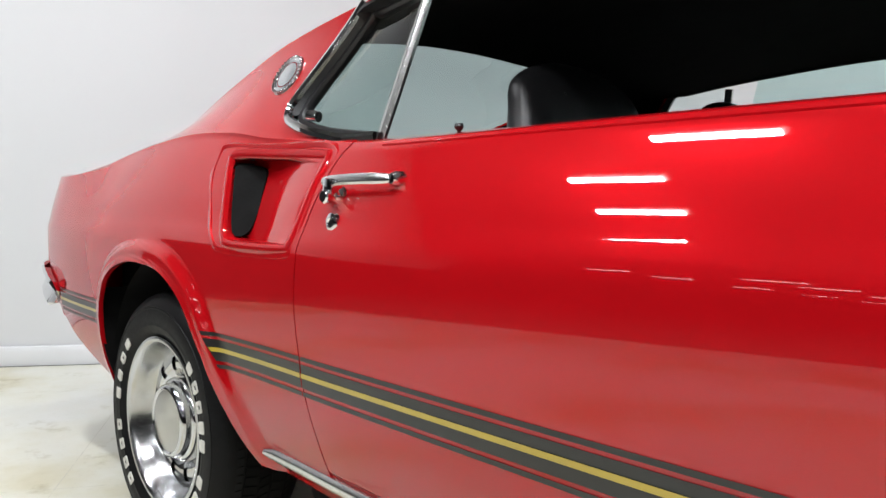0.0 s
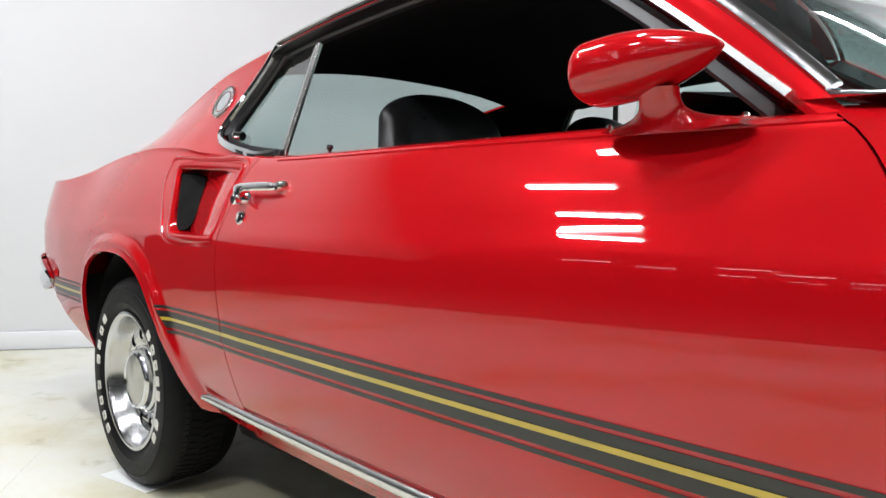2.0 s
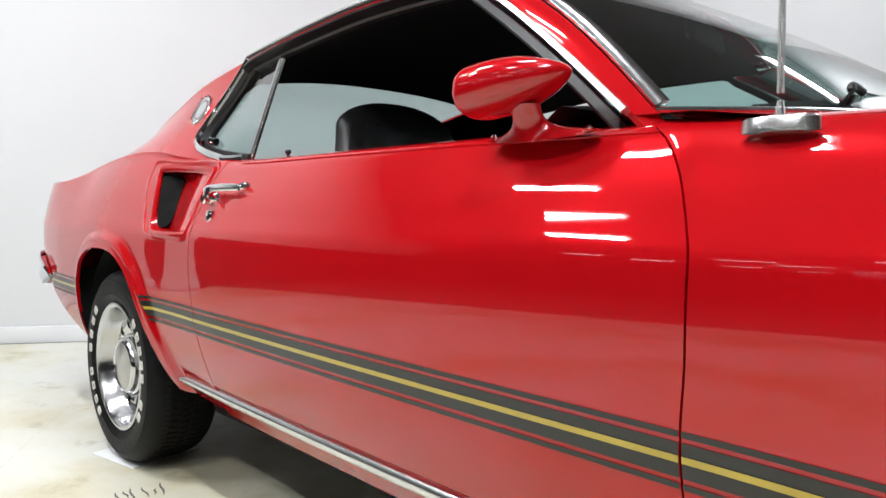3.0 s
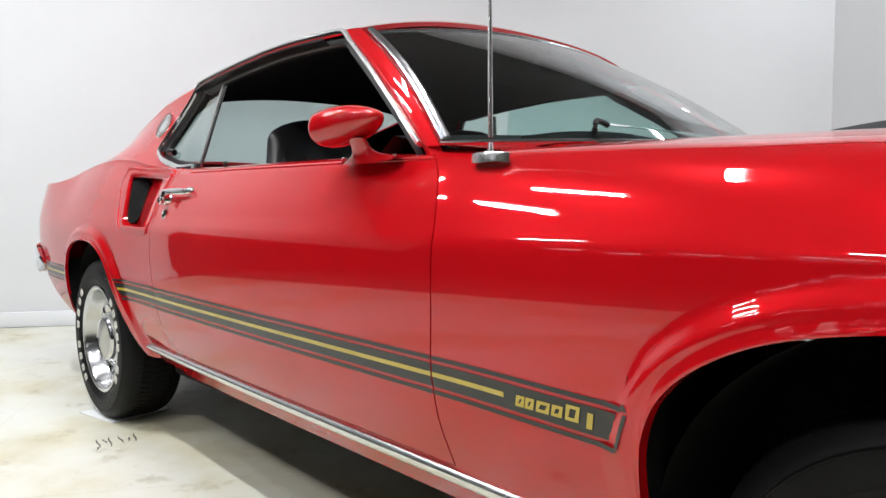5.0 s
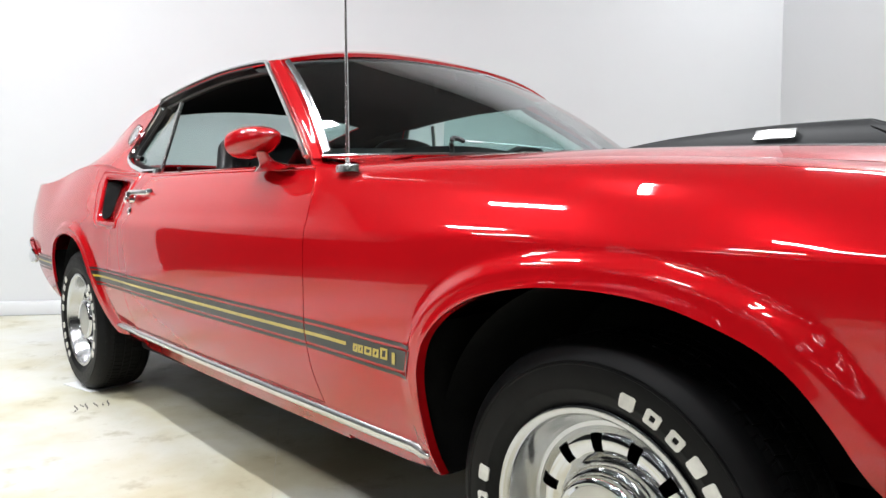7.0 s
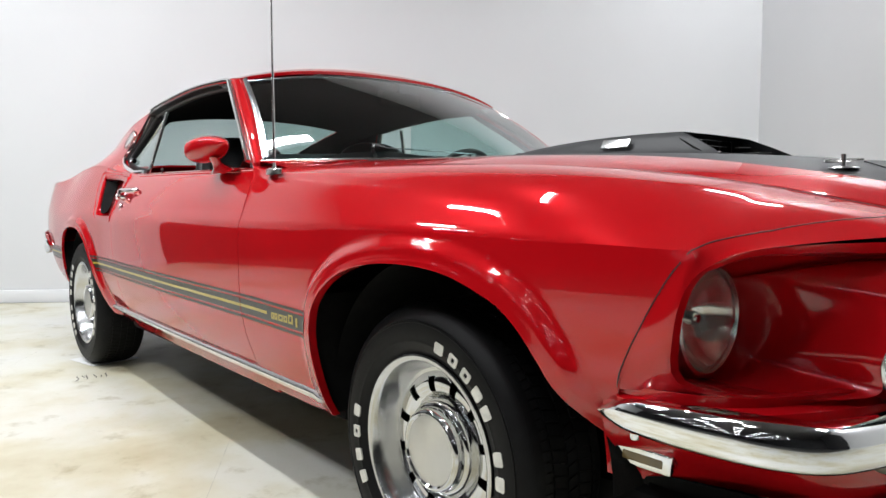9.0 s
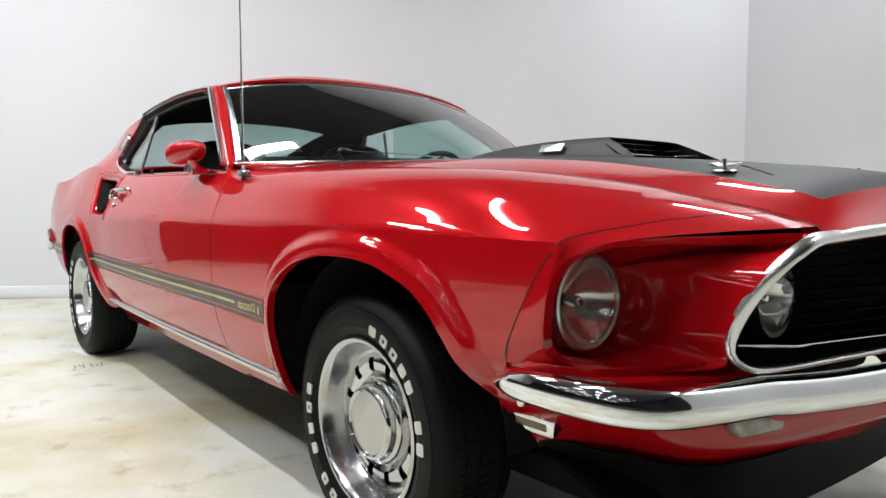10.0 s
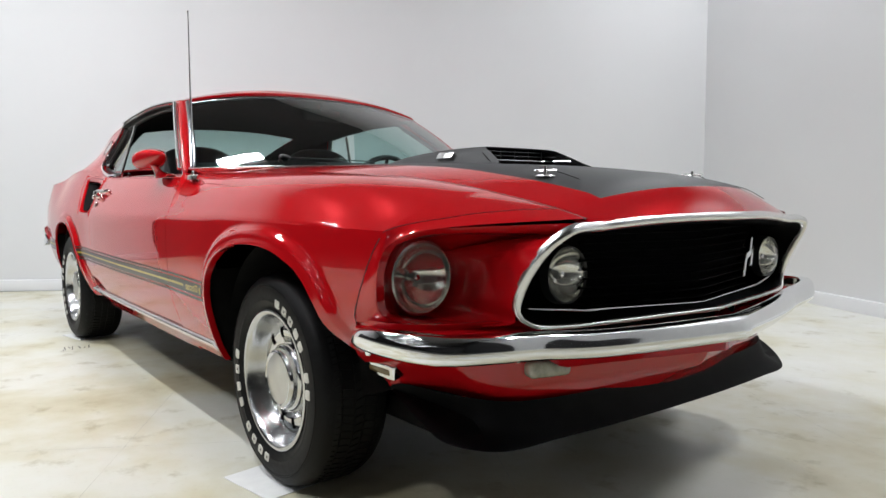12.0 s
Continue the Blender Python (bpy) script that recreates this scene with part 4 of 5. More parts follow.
# wipers
for pivot, end, bl, br in (((1.993, -0.425, 0.992), (2.049, -0.052, 0.984), (1.905, -0.570, 0.962), (2.015, -0.235, 0.968)),
                           ((2.055, 0.16, 0.985), (1.985, 0.50, 0.985), (2.03, 0.10, 0.968), (1.93, 0.52, 0.966))):
    pivot, end, bl, br = Vector(pivot), Vector(end), Vector(bl), Vector(br)
    bm = bmesh.new()
    tube(bm, resample(spline([bl.lerp(br, 0.5), pivot + Vector((0, -0.012, -0.012)), pivot + Vector((0, -0.008, 0.006)), pivot + Vector((0, 0.012, 0.006)), pivot + Vector((0.004, 0.03, 0.0))], 5), 16), 0.0065, 8)
    wiper = part("wiper_hook", bm, BLACK_TRIM, car, "black wiper with a bright arm")
    bm = bmesh.new()
    sweep(bm, resample(spline([pivot + Vector((0, 0.005, 0.002)), pivot.lerp(end, 0.5) + Vector((0, 0, 0.002)), end], 6), 12), [(-0.004, -0.0015), (0.004, -0.0015), (0.003, 0.002), (-0.003, 0.002)], scale=pch((0.0, 0.7), (1.0, 1.3)))
    part("wiper_arm", bm, STEEL, wiper)
    bm = bmesh.new()
    sweep(bm, resample(spline([bl, bl.lerp(br, 0.5) + Vector((0.006, 0, 0.008)), br], 6), 14), [(-0.006, -0.012), (0.006, -0.012), (0.004, 0.008), (-0.004, 0.008)], scale=pch((0.0, 0.4), (0.3, 1.0), (0.7, 1.0), (1.0, 0.4)))
    part("wiper_blade", bm, BLACK_TRIM, wiper)
    bm = bmesh.new()
    lathe(bm, [(0.0, 0.014), (0.010, 0.012), (0.014, 0.0), (0.016, -0.016)], 14, centre=end + Vector((0.004, 0.012, -0.014)), axis="z")
    part("wiper_pivot", bm, BLACK_TRIM, wiper)

# ---------------------------------------------------------------- wheels
def wheel_disc_part():
    bm = bmesh.new()
    N = 12
    seg = 10
    rows = []
    rad = [(0.172, -0.040), (0.163, -0.041), (0.157, -0.048), (0.150, -0.053), (0.138, -0.056), (0.126, -0.056), (0.118, -0.053), (0.108, -0.046), (0.100, -0.040), (0.06, -0.04)]
    total = N * seg
    for i in range(total + 1):
        a = 2 * math.pi * i / total
        rows.append([Vector((r * math.cos(a), h, r * math.sin(a))) for r, h in rad])
    slot = lambda i, j: 3 <= j <= 5 and (i % seg) in (3, 4, 5)
    grid(bm, rows, skip=slot)
    bmesh.ops.remove_doubles(bm, verts=bm.verts[:], dist=1e-6)
    holes = [e for e in bm.edges if len(e.link_faces) == 1 and 0.11 < math.hypot(e.verts[0].co.x, e.verts[0].co.z) < 0.16]
    made = bmesh.ops.extrude_edge_only(bm, edges=holes)["geom"]
    for v in made:
        if isinstance(v, bmesh.types.BMVert):
            v.co.y += 0.02
    return part("wheel", bm, WHEEL_CHROME, car, "chrome slotted wheel with a white-marked black tyre", angle=50)


def wheel_parts(name, x, side, front):
    root = wheel_disc_part()
    root.matrix_basis = pose(x, side * 0.727, HUB, 0, 0, 0 if side < 0 else 180)
    # axis y, outer face towards -y
    bm = bmesh.new()
    prof = [(0.200, -0.092), (0.206, -0.098), (0.222, -0.108), (0.232, -0.1105), (0.2335, -0.1115), (0.236, -0.1115), (0.2375, -0.1112), (0.245, -0.1125), (0.268, -0.112), (0.276, -0.111), (0.2775, -0.1122), (0.2800, -0.1118), (0.2815, -0.1095), (0.2835, -0.1105), (0.286, -0.1095), (0.290, -0.107), (0.303, -0.100), (0.311, -0.091), (0.3165, -0.080), (0.3185, -0.066), (0.3195, 0.0),
            (0.3185, 0.066), (0.3165, 0.080), (0.311, 0.091), (0.303, 0.100), (0.290, 0.107), (0.245, 0.112), (0.206, 0.098), (0.200, 0.09)]
    lathe(bm, [(0.200 + (r - 0.200) * 0.915 + (0.0015 if 0.29 < r < 0.30 else 0), h) for r, h in prof], 96)
    tyre = part("tyre", bm, TYRE, root, "black radial tyre with raised white sidewall marks")
    # tread blocks in five ribs
    bm = bmesh.new()
    for rib, (h0, h1, count, skew) in enumerate(((-0.088, -0.056, 104, 0.012), (-0.050, -0.018, 84, -0.02), (-0.012, 0.012, 84, 0.02), (0.018, 0.050, 84, -0.02), (0.056, 0.088, 104, 0.012))):
        for i in range(count):
            a0 = 2 * math.pi * (i + 0.12 + 0.37 * rib) / count
            a1 = a0 + 2 * math.pi * 0.78 / count
            vs = []
            for r_off in (0.0, 0.0045):
                for a, h in ((a0, h0), (a1, h0), (a1 + skew, h1), (a0 + skew, h1)):
                    edge = 0.0035 if abs(h) > 0.08 else 0.0
                    r = 0.3072 - edge * 2.2 + r_off * (0.8 if edge else 1)
                    vs.append(bm.verts.new((r * math.cos(a), h, r * math.sin(a))))
            for q in ((4, 5, 6, 7), (0, 1, 5, 4), (1, 2, 6, 5), (2, 3, 7, 6), (3, 0, 4, 7)):
                bm.faces.new([vs[k] for k in q])
    tagged(part("tread", bm, TYRE, root, angle=20), kind="stuff")
    # raised white marks on the sidewall, as plain blocks, some with an open middle
    def mark(ang, width, r0, r1, open_middle):
        bm = bmesh.new()
        rim = [(-0.5, 0.12), (-0.38, 0.0), (0.38, 0.0), (0.5, 0.12), (0.5, 0.88), (0.38, 1.0), (-0.38, 1.0), (-0.5, 0.88)]
        def at(u, v, off):
            a, r = ang + width * u, lerp(r0, r1, v)
            return bm.verts.new((r * math.cos(a), off, r * math.sin(a)))
        foot = [at(u, v, -0.1105) for u, v in rim]
        face = [at(u, v, -0.1138) for u, v in rim]
        for i in range(8):
            bm.faces.new((foot[i - 1], foot[i], face[i], face[i - 1]))
        if open_middle:
            hole = [at(u * 0.36, 0.5 + (v - 0.5) * 0.42, -0.1138) for u, v in rim]
            well = [at(u * 0.36, 0.5 + (v - 0.5) * 0.42, -0.1105) for u, v in rim]
            for i in range(8):
                bm.faces.new((face[i - 1], face[i], hole[i], hole[i - 1]))
                bm.faces.new((hole[i - 1], hole[i], well[i], well[i - 1]))
        else:
            bm.faces.new(face)
        part("sidewall_mark", bm, WHITE_RUBBER, root)
    for k, a in enumerate(MARKS[name][0]):
        mark(radians(a), radians(6.6), 0.2245, 0.2475, k in (1, 4, 5, 6, 7))
    for k, a in enumerate(MARKS[name][1]):
        mark(radians(a), radians(6.4), 0.2245, 0.2475, k in (1, 2))
    # rim
    bm = bmesh.new()
    lathe(bm, [(0.198, -0.094), (0.2045, -0.099), (0.204, -0.104), (0.198, -0.106), (0.192, -0.104), (0.187, -0.097), (0.184, -0.088), (0.178, -0.070), (0.172, -0.052), (0.168, -0.045), (0.150, -0.043)], 80)
    part("trim_ring", bm, WHEEL_ALLOY, root, "polished trim ring")
    # Black disc put in as the shade behind the wheel's slots
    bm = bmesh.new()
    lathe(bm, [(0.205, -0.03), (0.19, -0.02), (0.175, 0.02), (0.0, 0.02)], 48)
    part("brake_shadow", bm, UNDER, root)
    bm = bmesh.new()
    lathe(bm, [(0.102, -0.040), (0.101, -0.058), (0.099, -0.064), (0.094, -0.068), (0.090, -0.069), (0.089, -0.078), (0.086, -0.086), (0.081, -0.090), (0.077, -0.0905), (0.0745, -0.088), (0.073, -0.0865)], 64)
    part("hub_cap", bm, WHEEL_CHROME, root, "chrome stepped hub cap")
    bm = bmesh.new()
    lathe(bm, [(0.073, -0.0866), (0.070, -0.0872), (0.035, -0.0895), (0.0, -0.0915)], 64)
    part("cap_face", bm, BRUSHED, root, "brushed cap face")
    return root


WORD_A, WORD_B = (0, 12, 25, 37, 57, 69, 81, 92), (0, -11, -21.5, -32, -41.5, -62, -73)
MARKS = {nm: ([a + k for k in WORD_A], [b + k for k in WORD_B]) for nm, a, b in (("wheel_front", 171, 75), ("wheel_rear", 136, 42), ("wheel_far_front", 40, 300), ("wheel_far_rear", 90, 350))}
for nm, x, s in (("wheel_front", AXLE, -1), ("wheel_rear", 0.0, -1), ("wheel_far_front", AXLE, 1), ("wheel_far_rear", 0.0, 1)):
    root = wheel_parts(nm, x, s, x > 1)
    root.name = "wheel"

# wheel wells and underside
for x, a, b in ((AXLE + 0.04, 0.42, 0.40), (0.01, 0.365, 0.39)):
    for m in (False, True):
        bm = bmesh.new()
        grid(bm, [[S(x - a + 0.01, z, -0.004), Vector((x - a, -0.70, z)), Vector((x - a, -0.45, z))] for z in np.linspace(0.30, 0.60, 7)])
        hem(bm, -0.01, Vector((1, 0, 0)))
        part("splash_shield", bm, UNDER, car, mirror=m)
        bm = bmesh.new()
        rows = []
        for y in (-0.81, -0.78, -0.70, -0.56, -0.45):
            rows.append([Vector((x + a * math.cos(t), y, 0.36 + (b - 0.04) * math.sin(t))) for t in np.linspace(math.pi * 1.0, 0, 33)])
        V = grid(bm, rows)
        cap(bm, V[-1])
        part("wheel_well", bm, UNDER, car, mirror=m)
bm = bmesh.new()
box(bm, (-0.95, -0.60, 0.215), (3.30, 0.60, 0.285), 0.02)
part("floor_pan", bm, UNDER, car)
bm = bmesh.new()
box(bm, (0.48, -0.74, 0.24), (2.30, 0.74, 0.29), 0.02)
part("sill_pan", bm, UNDER, car)
bm = bmesh.new()
box(bm, (-0.95, -0.57, 0.285), (-0.36, 0.57, 0.84), 0.02)
part("boot_floor", bm, UNDER, car)
for x in (0.0, AXLE):
    bm = bmesh.new()
    tube(bm, [(x, -0.66, HUB), (x, 0.66, HUB)], 0.05, 12)
    part("axle", bm, UNDER, car)

# ---------------------------------------------------------------- nose
LAMP = Vector((3.295, -0.700, 0.644))
# rim of the lamp housing: top edge inboard to the grille, down it, back along the shelf, up the outside
RIM = [(3.352, -0.832, 0.728), (3.390, -0.790, 0.758), (3.440, -0.715, 0.768), (3.505, -0.610, 0.772), (3.604, -0.495, 0.776), (3.605, -0.550, 0.758), (3.568, -0.590, 0.712), (3.534, -0.603, 0.655),
       (3.510, -0.610, 0.600), (3.508, -0.600, 0.556), (3.475, -0.650, 0.548), (3.420, -0.735, 0.550), (3.350, -0.800, 0.556), (3.318, -0.836, 0.580), (3.325, -0.846, 0.640), (3.335, -0.845, 0.690)]


def lamp_housing(m):
    rim = spline(RIM, 6, closed=True)
    bm = bmesh.new()
    n = len(rim)
    ring = []
    for p in rim:
        a = math.atan2(p.z - LAMP.z, p.y - LAMP.y)
        ring.append(LAMP + Vector((-0.012, 0.093 * math.cos(a), 0.093 * math.sin(a))))
    rows = [[p + Vector((-0.02, 0, 0)) for p in rim], list(rim)]
    for k in range(1, 13):
        t = k / 12
        r = []
        for p, q in zip(rim, ring):
            w = p.lerp(q, t)
            far = (p - q).length
            w.x = lerp(p.x, q.x, 1 - (1 - t) ** (1.25 if far > 0.16 else 1.9))
            roll = smooth(0.715, 0.755, p.z) * (1 - smooth(0.0, 0.4, t)) * t * 10
            w += Vector((0.014, 0.0, -0.009)) * roll
            r.append(w)
        rows.append(r)
    grid(bm, rows[1:], wrap=True)
    housing = part("lamp_housing", bm, RED, car, "red recessed headlight housing", angle=60, mirror=m)
    # fine seam between fender and lamp surround
    seam = [S(BUCKET_SEAM(z), z, 0.0004) for z in (0.52, 0.56, 0.60, 0.64, 0.68, 0.72, 0.745)]
    bm = bmesh.new()
    tube(bm, resample(spline(seam, 4), 30), 0.0011, 6, up=(0, -1, 0))
    part("panel_seam", bm, BLACK_TRIM, housing, mirror=m)
    over = [Vector((3.341, -0.843, 0.757)), Vector((3.350, -0.824, 0.768)), Vector((3.360, -0.792, 0.779)), Vector((3.400, -0.709, 0.792)), Vector((3.438, -0.629, 0.802)), Vector((3.480, -0.544, 0.806)), Vector((3.512, -0.474, 0.805))]
    skin = right_fender.data
    tree = BVHTree.FromPolygons([v.co for v in skin.vertices], [p.vertices for p in skin.polygons])
    seam = []
    for p in resample(spline(over, 5), 40):
        near = tree.find_nearest(p)[0]
        seam.append(near if near else p)
    bm = bmesh.new()
    tube(bm, seam, 0.0011, 6, up=(0, -0.3, 1))
    part("panel_seam", bm, BLACK_TRIM, housing, mirror=m)
    return housing


def headlight(name, label, centre, r, m, ring=True):
    c = Vector(centre)
    bm = bmesh.new()
    lathe(bm, [(0.0, -0.052), (r * 0.35, -0.046), (r * 0.7, -0.028), (r * 0.93, -0.008), (r * 0.97, 0.0)], 40, centre=c, axis="x")
    parent = part(name, bm, REFLECTOR, car, label, mirror=m)
    bm = bmesh.new()
    lathe(bm, [(0.0, 0.024), (r * 0.4, 0.021), (r * 0.75, 0.012), (r * 0.94, 0.002), (r * 0.985, -0.004)], 40, centre=c, axis="x")
    for v in bm.verts:
        v.co.x += 0.0012 * math.sin((v.co.y - c.y) * 320)
    part("lens", bm, LENS, parent, "fluted clear headlight lens", mirror=m)
    bm = bmesh.new()
    prof = [(r * 0.97, 0.002), (r * 1.0, 0.008), (r * 1.07, 0.007), (r * 1.12, -0.002), (r * 1.14, -0.03)] if ring else [(r * 0.97, 0.0), (r * 1.05, 0.004), (r * 1.1, -0.02)]
    lathe(bm, prof, 48, centre=c, axis="x")
    part("retaining_ring", bm, ALLOY if ring else BLACK_TRIM, parent, "chrome headlight ring" if ring else "", mirror=m)
    bm = bmesh.new()
    lathe(bm, [(0.0, -0.012), (0.007, -0.014), (0.011, -0.020), (0.012, -0.030), (0.010, -0.046)], 20, centre=c, axis="x")
    part("bulb_shield", bm, CHROME, parent, mirror=m)
    if ring:
        bm = bmesh.new()
        lathe(bm, [(r * 1.13, -0.012), (r * 1.19, -0.012), (r * 1.20, -0.04)], 48, centre=c, axis="x")
        part("ring_gap", bm, BLACK_TRIM, parent, mirror=m)


for m in (False, True):
    h = lamp_housing(m)
    headlight("headlight", "round headlight in a chrome ring", LAMP, 0.083, m)

# grille
GTOP = lambda y: Vector((hood_nose(y) - 0.004, y, hood_z(hood_nose(y), min(abs(y), 0.455)) - 0.020))
frame_pts = [GTOP(y) for y in np.linspace(-0.43, 0.43, 17)]
right = [(3.609, -0.500, 0.766), (3.606, -0.540, 0.755), (3.582, -0.573, 0.722), (3.548, -0.589, 0.672), (3.522, -0.596, 0.620), (3.514, -0.596, 0.580), (3.523, -0.580, 0.556), (3.538, -0.540, 0.542)]
ARROW = lambda y, half: 1 - math.hypot(y, 0.012) / math.hypot(half, 0.012)
bottom = [Vector((3.548 + 0.095 * ARROW(y, 0.42), y, 0.534 + 0.010 * ARROW(y, 0.42))) for y in np.linspace(-0.42, 0.42, 15)]
loop = [Vector(p) for p in frame_pts] + [Vector((x, -y, z)) for x, y, z in right] + list(reversed(bottom)) + [Vector(p) for p in reversed(right)]
loop = resample(spline(loop, 3, closed=True) + [loop[0]], 160)[:-1]
bm = bmesh.new()
sweep(bm, loop, [(-0.013, -0.012), (-0.0135, -0.002), (-0.010, 0.006), (-0.004, 0.0095), (0.003, 0.010), (0.009, 0.007), (0.0125, 0.0), (0.013, -0.012)], up=(1, 0, 0), closed=True,
      scale=lambda u: lerp(0.40, 0.88, smooth(0.545, 0.63, loop[round(u * (len(loop) - 1))].z)))
grille = part("grille_frame", bm, ALLOY, car, "chrome grille surround", angle=70)
bm = bmesh.new()
inner = [p + Vector((-0.004, -0.006 * (1 if p.y > 0 else -1), -0.008 if p.z > 0.65 else 0.006)) for p in loop]
rows = [inner, [Vector((p.x - 0.05, p.y * 0.965, lerp(0.65, p.z, 0.90))) for p in inner], [Vector((p.x - 0.15, p.y * 0.95, lerp(0.65, p.z, 0.86))) for p in inner]]
V = grid(bm, rows, wrap=True)
cap(bm, V[-1])
part("grille_tunnel", bm, GRILLE_BLACK, grille, "black grille recess")
for k in range(9):
    z = lerp(0.57, 0.745, k / 8)
    half = 0.375
    bm = bmesh.new()
    pts = [Vector((3.500 + 0.085 * ARROW(y, half), y, z)) for y in np.linspace(-half, half, 15)]
    sweep(bm, pts, [(-0.008, -0.003), (0.008, -0.001), (0.008, 0.001), (-0.008, 0.003)])
    part("grille_bar", bm, GRILLE_BLACK, grille)
bm = bmesh.new()
pts = [Vector((3.50, -0.55, 0.580)), Vector((3.535, -0.40, 0.566))] + [Vector((3.538 + 0.060 * ARROW(y, 0.38), y, 0.566 - 0.010 * ARROW(y, 0.38))) for y in np.linspace(-0.36, 0.36, 13)] + [Vector((3.535, 0.40, 0.566)), Vector((3.50, 0.55, 0.580))]
tube(bm, pts, 0.003, 8)
part("grille_trim_line", bm, STEEL, grille, "thin bright grille trim line")
bm = bmesh.new()
for lo, hi in (((0, -0.012, 0.02), (0.008, 0.010, 0.075)), ((0, -0.045, 0.005), (0.008, 0.035, 0.03)), ((0, 0.016, -0.035), (0.008, 0.035, 0.010)), ((0, -0.05, -0.05), (0.008, -0.03, 0.012))):
    box(bm, lo, hi, 0.003)
for v in bm.verts:
    v.co.y += v.co.z * 0.45
emblem = part("grille_emblem", bm, STEEL, grille, "small bright emblem")
emblem.matrix_basis = pose(3.578, 0.262, 0.658, 12, 0, 14) @ Matrix.Diagonal((0.8, 1.0, 0.72, 1))
for m in (False, True):
    headlight("driving_lamp", "round lamp inside the grille", (3.500, -0.420, 0.649) if not m else (3.532, -0.464, 0.648), 0.066 if not m else 0.058, m, ring=False)

# front bumper
BUMP = [(3.190, -0.832, 0.503), (3.28, -0.853, 0.512), (3.38, -0.858, 0.517), (3.463, -0.840, 0.517), (3.513, -0.788, 0.512), (3.540, -0.69, 0.507), (3.560, -0.57, 0.502), (3.578, -0.50, 0.497), (3.604, -0.40, 0.493), (3.640, -0.27, 0.494), (3.675, -0.14, 0.497), (3.704, -0.03, 0.500), (3.708, 0.0, 0.500)]
path = spline(BUMP + [(x, -y, z) for x, y, z in reversed(BUMP[:-1])], 6)
sec = [(-0.026, 0.035), (-0.004, 0.037), (0.008, 0.034), (0.014, 0.028), (0.018, 0.012), (0.019, -0.008), (0.0175, -0.017), (0.011, -0.024), (0.000, -0.027), (-0.016, -0.027), (-0.014, -0.023), (0.002, -0.018), (0.010, 0.0), (0.002, 0.024), (-0.018, 0.029)]
bm = bmesh.new()
tips = pch((0.0, 0.08), (0.012, 0.42), (0.03, 0.72), (0.07, 0.92), (0.15, 1.0), (0.85, 1.0), (0.93, 0.92), (0.97, 0.72), (0.988, 0.42), (1.0, 0.08))
sweep(bm, path, sec, scale=tips)
bumper = part("front_bumper", bm, CHROME, car, "chrome front bumper curved round the corners")
for y, x in ((-0.60, 3.54), (0.60, 3.54), (-0.30, 3.61), (0.30, 3.61), (-0.82, 3.27)):
    bm = bmesh.new()
    lathe(bm, [(0.0, -0.008), (0.006, -0.006), (0.008, -0.002), (0.008, 0.004), (0.005, 0.006)], 12, centre=(x - 0.02, y, 0.474), axis="z")
    part("bumper_bolt", bm, CHROME, bumper)

# lower valance and filler panels
bm = bmesh.new()
VAL = [(3.235, -0.845), (3.31, -0.838), (3.39, -0.80), (3.44, -0.735), (3.49, -0.62), (3.53, -0.48), (3.56, -0.36), (3.612, -0.18), (3.660, -0.02), (3.662, 0.0)]
plan = spline([Vector((x, y, 0)) for x, y in VAL + [(x, -y) for x, y in reversed(VAL[:-1])]], 6)
LOWP = [(3.170, -0.752), (3.235, -0.712), (3.30, -0.665), (3.36, -0.60), (3.43, -0.53), (3.465, -0.43), (3.488, -0.32), (3.504, -0.17), (3.510, -0.02), (3.510, 0.0)]
plan_low = spline([Vector((x, y, 0)) for x, y in LOWP + [(x, -y) for x, y in reversed(LOWP[:-1])]], 6)
rows = []
for k in range(21):
    t = k / 20
    z = lerp(0.555, 0.318, t)
    drop = 0.05 * (1 - t) ** 2
    old = smooth(0.25, 1.0, t) * 0.75 + 0.25 * t * t
    bent = 0.36 * min(t / 0.66, 1) + 0.64 * max(0.0, (t - 0.66) / 0.34)
    W = lambda p: lerp(bent, old, smooth(0.66, 0.81, abs(p.y)))
    rows.append([Vector((lerp(p.x - 0.012, q.x, W(p)), lerp(p.y * 0.99, q.y, W(p)), z - drop * smooth(0.58, 0.46, abs(p.y)) + 0.052 * smooth(0.5, 0.72, abs(q.y)) * t)) for p, q in zip(plan, plan_low)])
grid(bm, rows)
hem(bm, 0.02, Vector((-1, 0, 0)))
valance = part("front_valance", bm, RED, car, "red lower front valance")
bm = bmesh.new()
rows = [[Vector((p.x - d, p.y * k, z - 0.06 * smooth(0.58, 0.46, abs(p.y)))) for p in plan] for d, k, z in ((0.035, 0.97, 0.552), (0.02, 0.98, 0.545), (0.0, 1.0, 0.535), (-0.005, 1.0, 0.50))]
grid(bm, rows)
part("bumper_filler", bm, RED, valance)
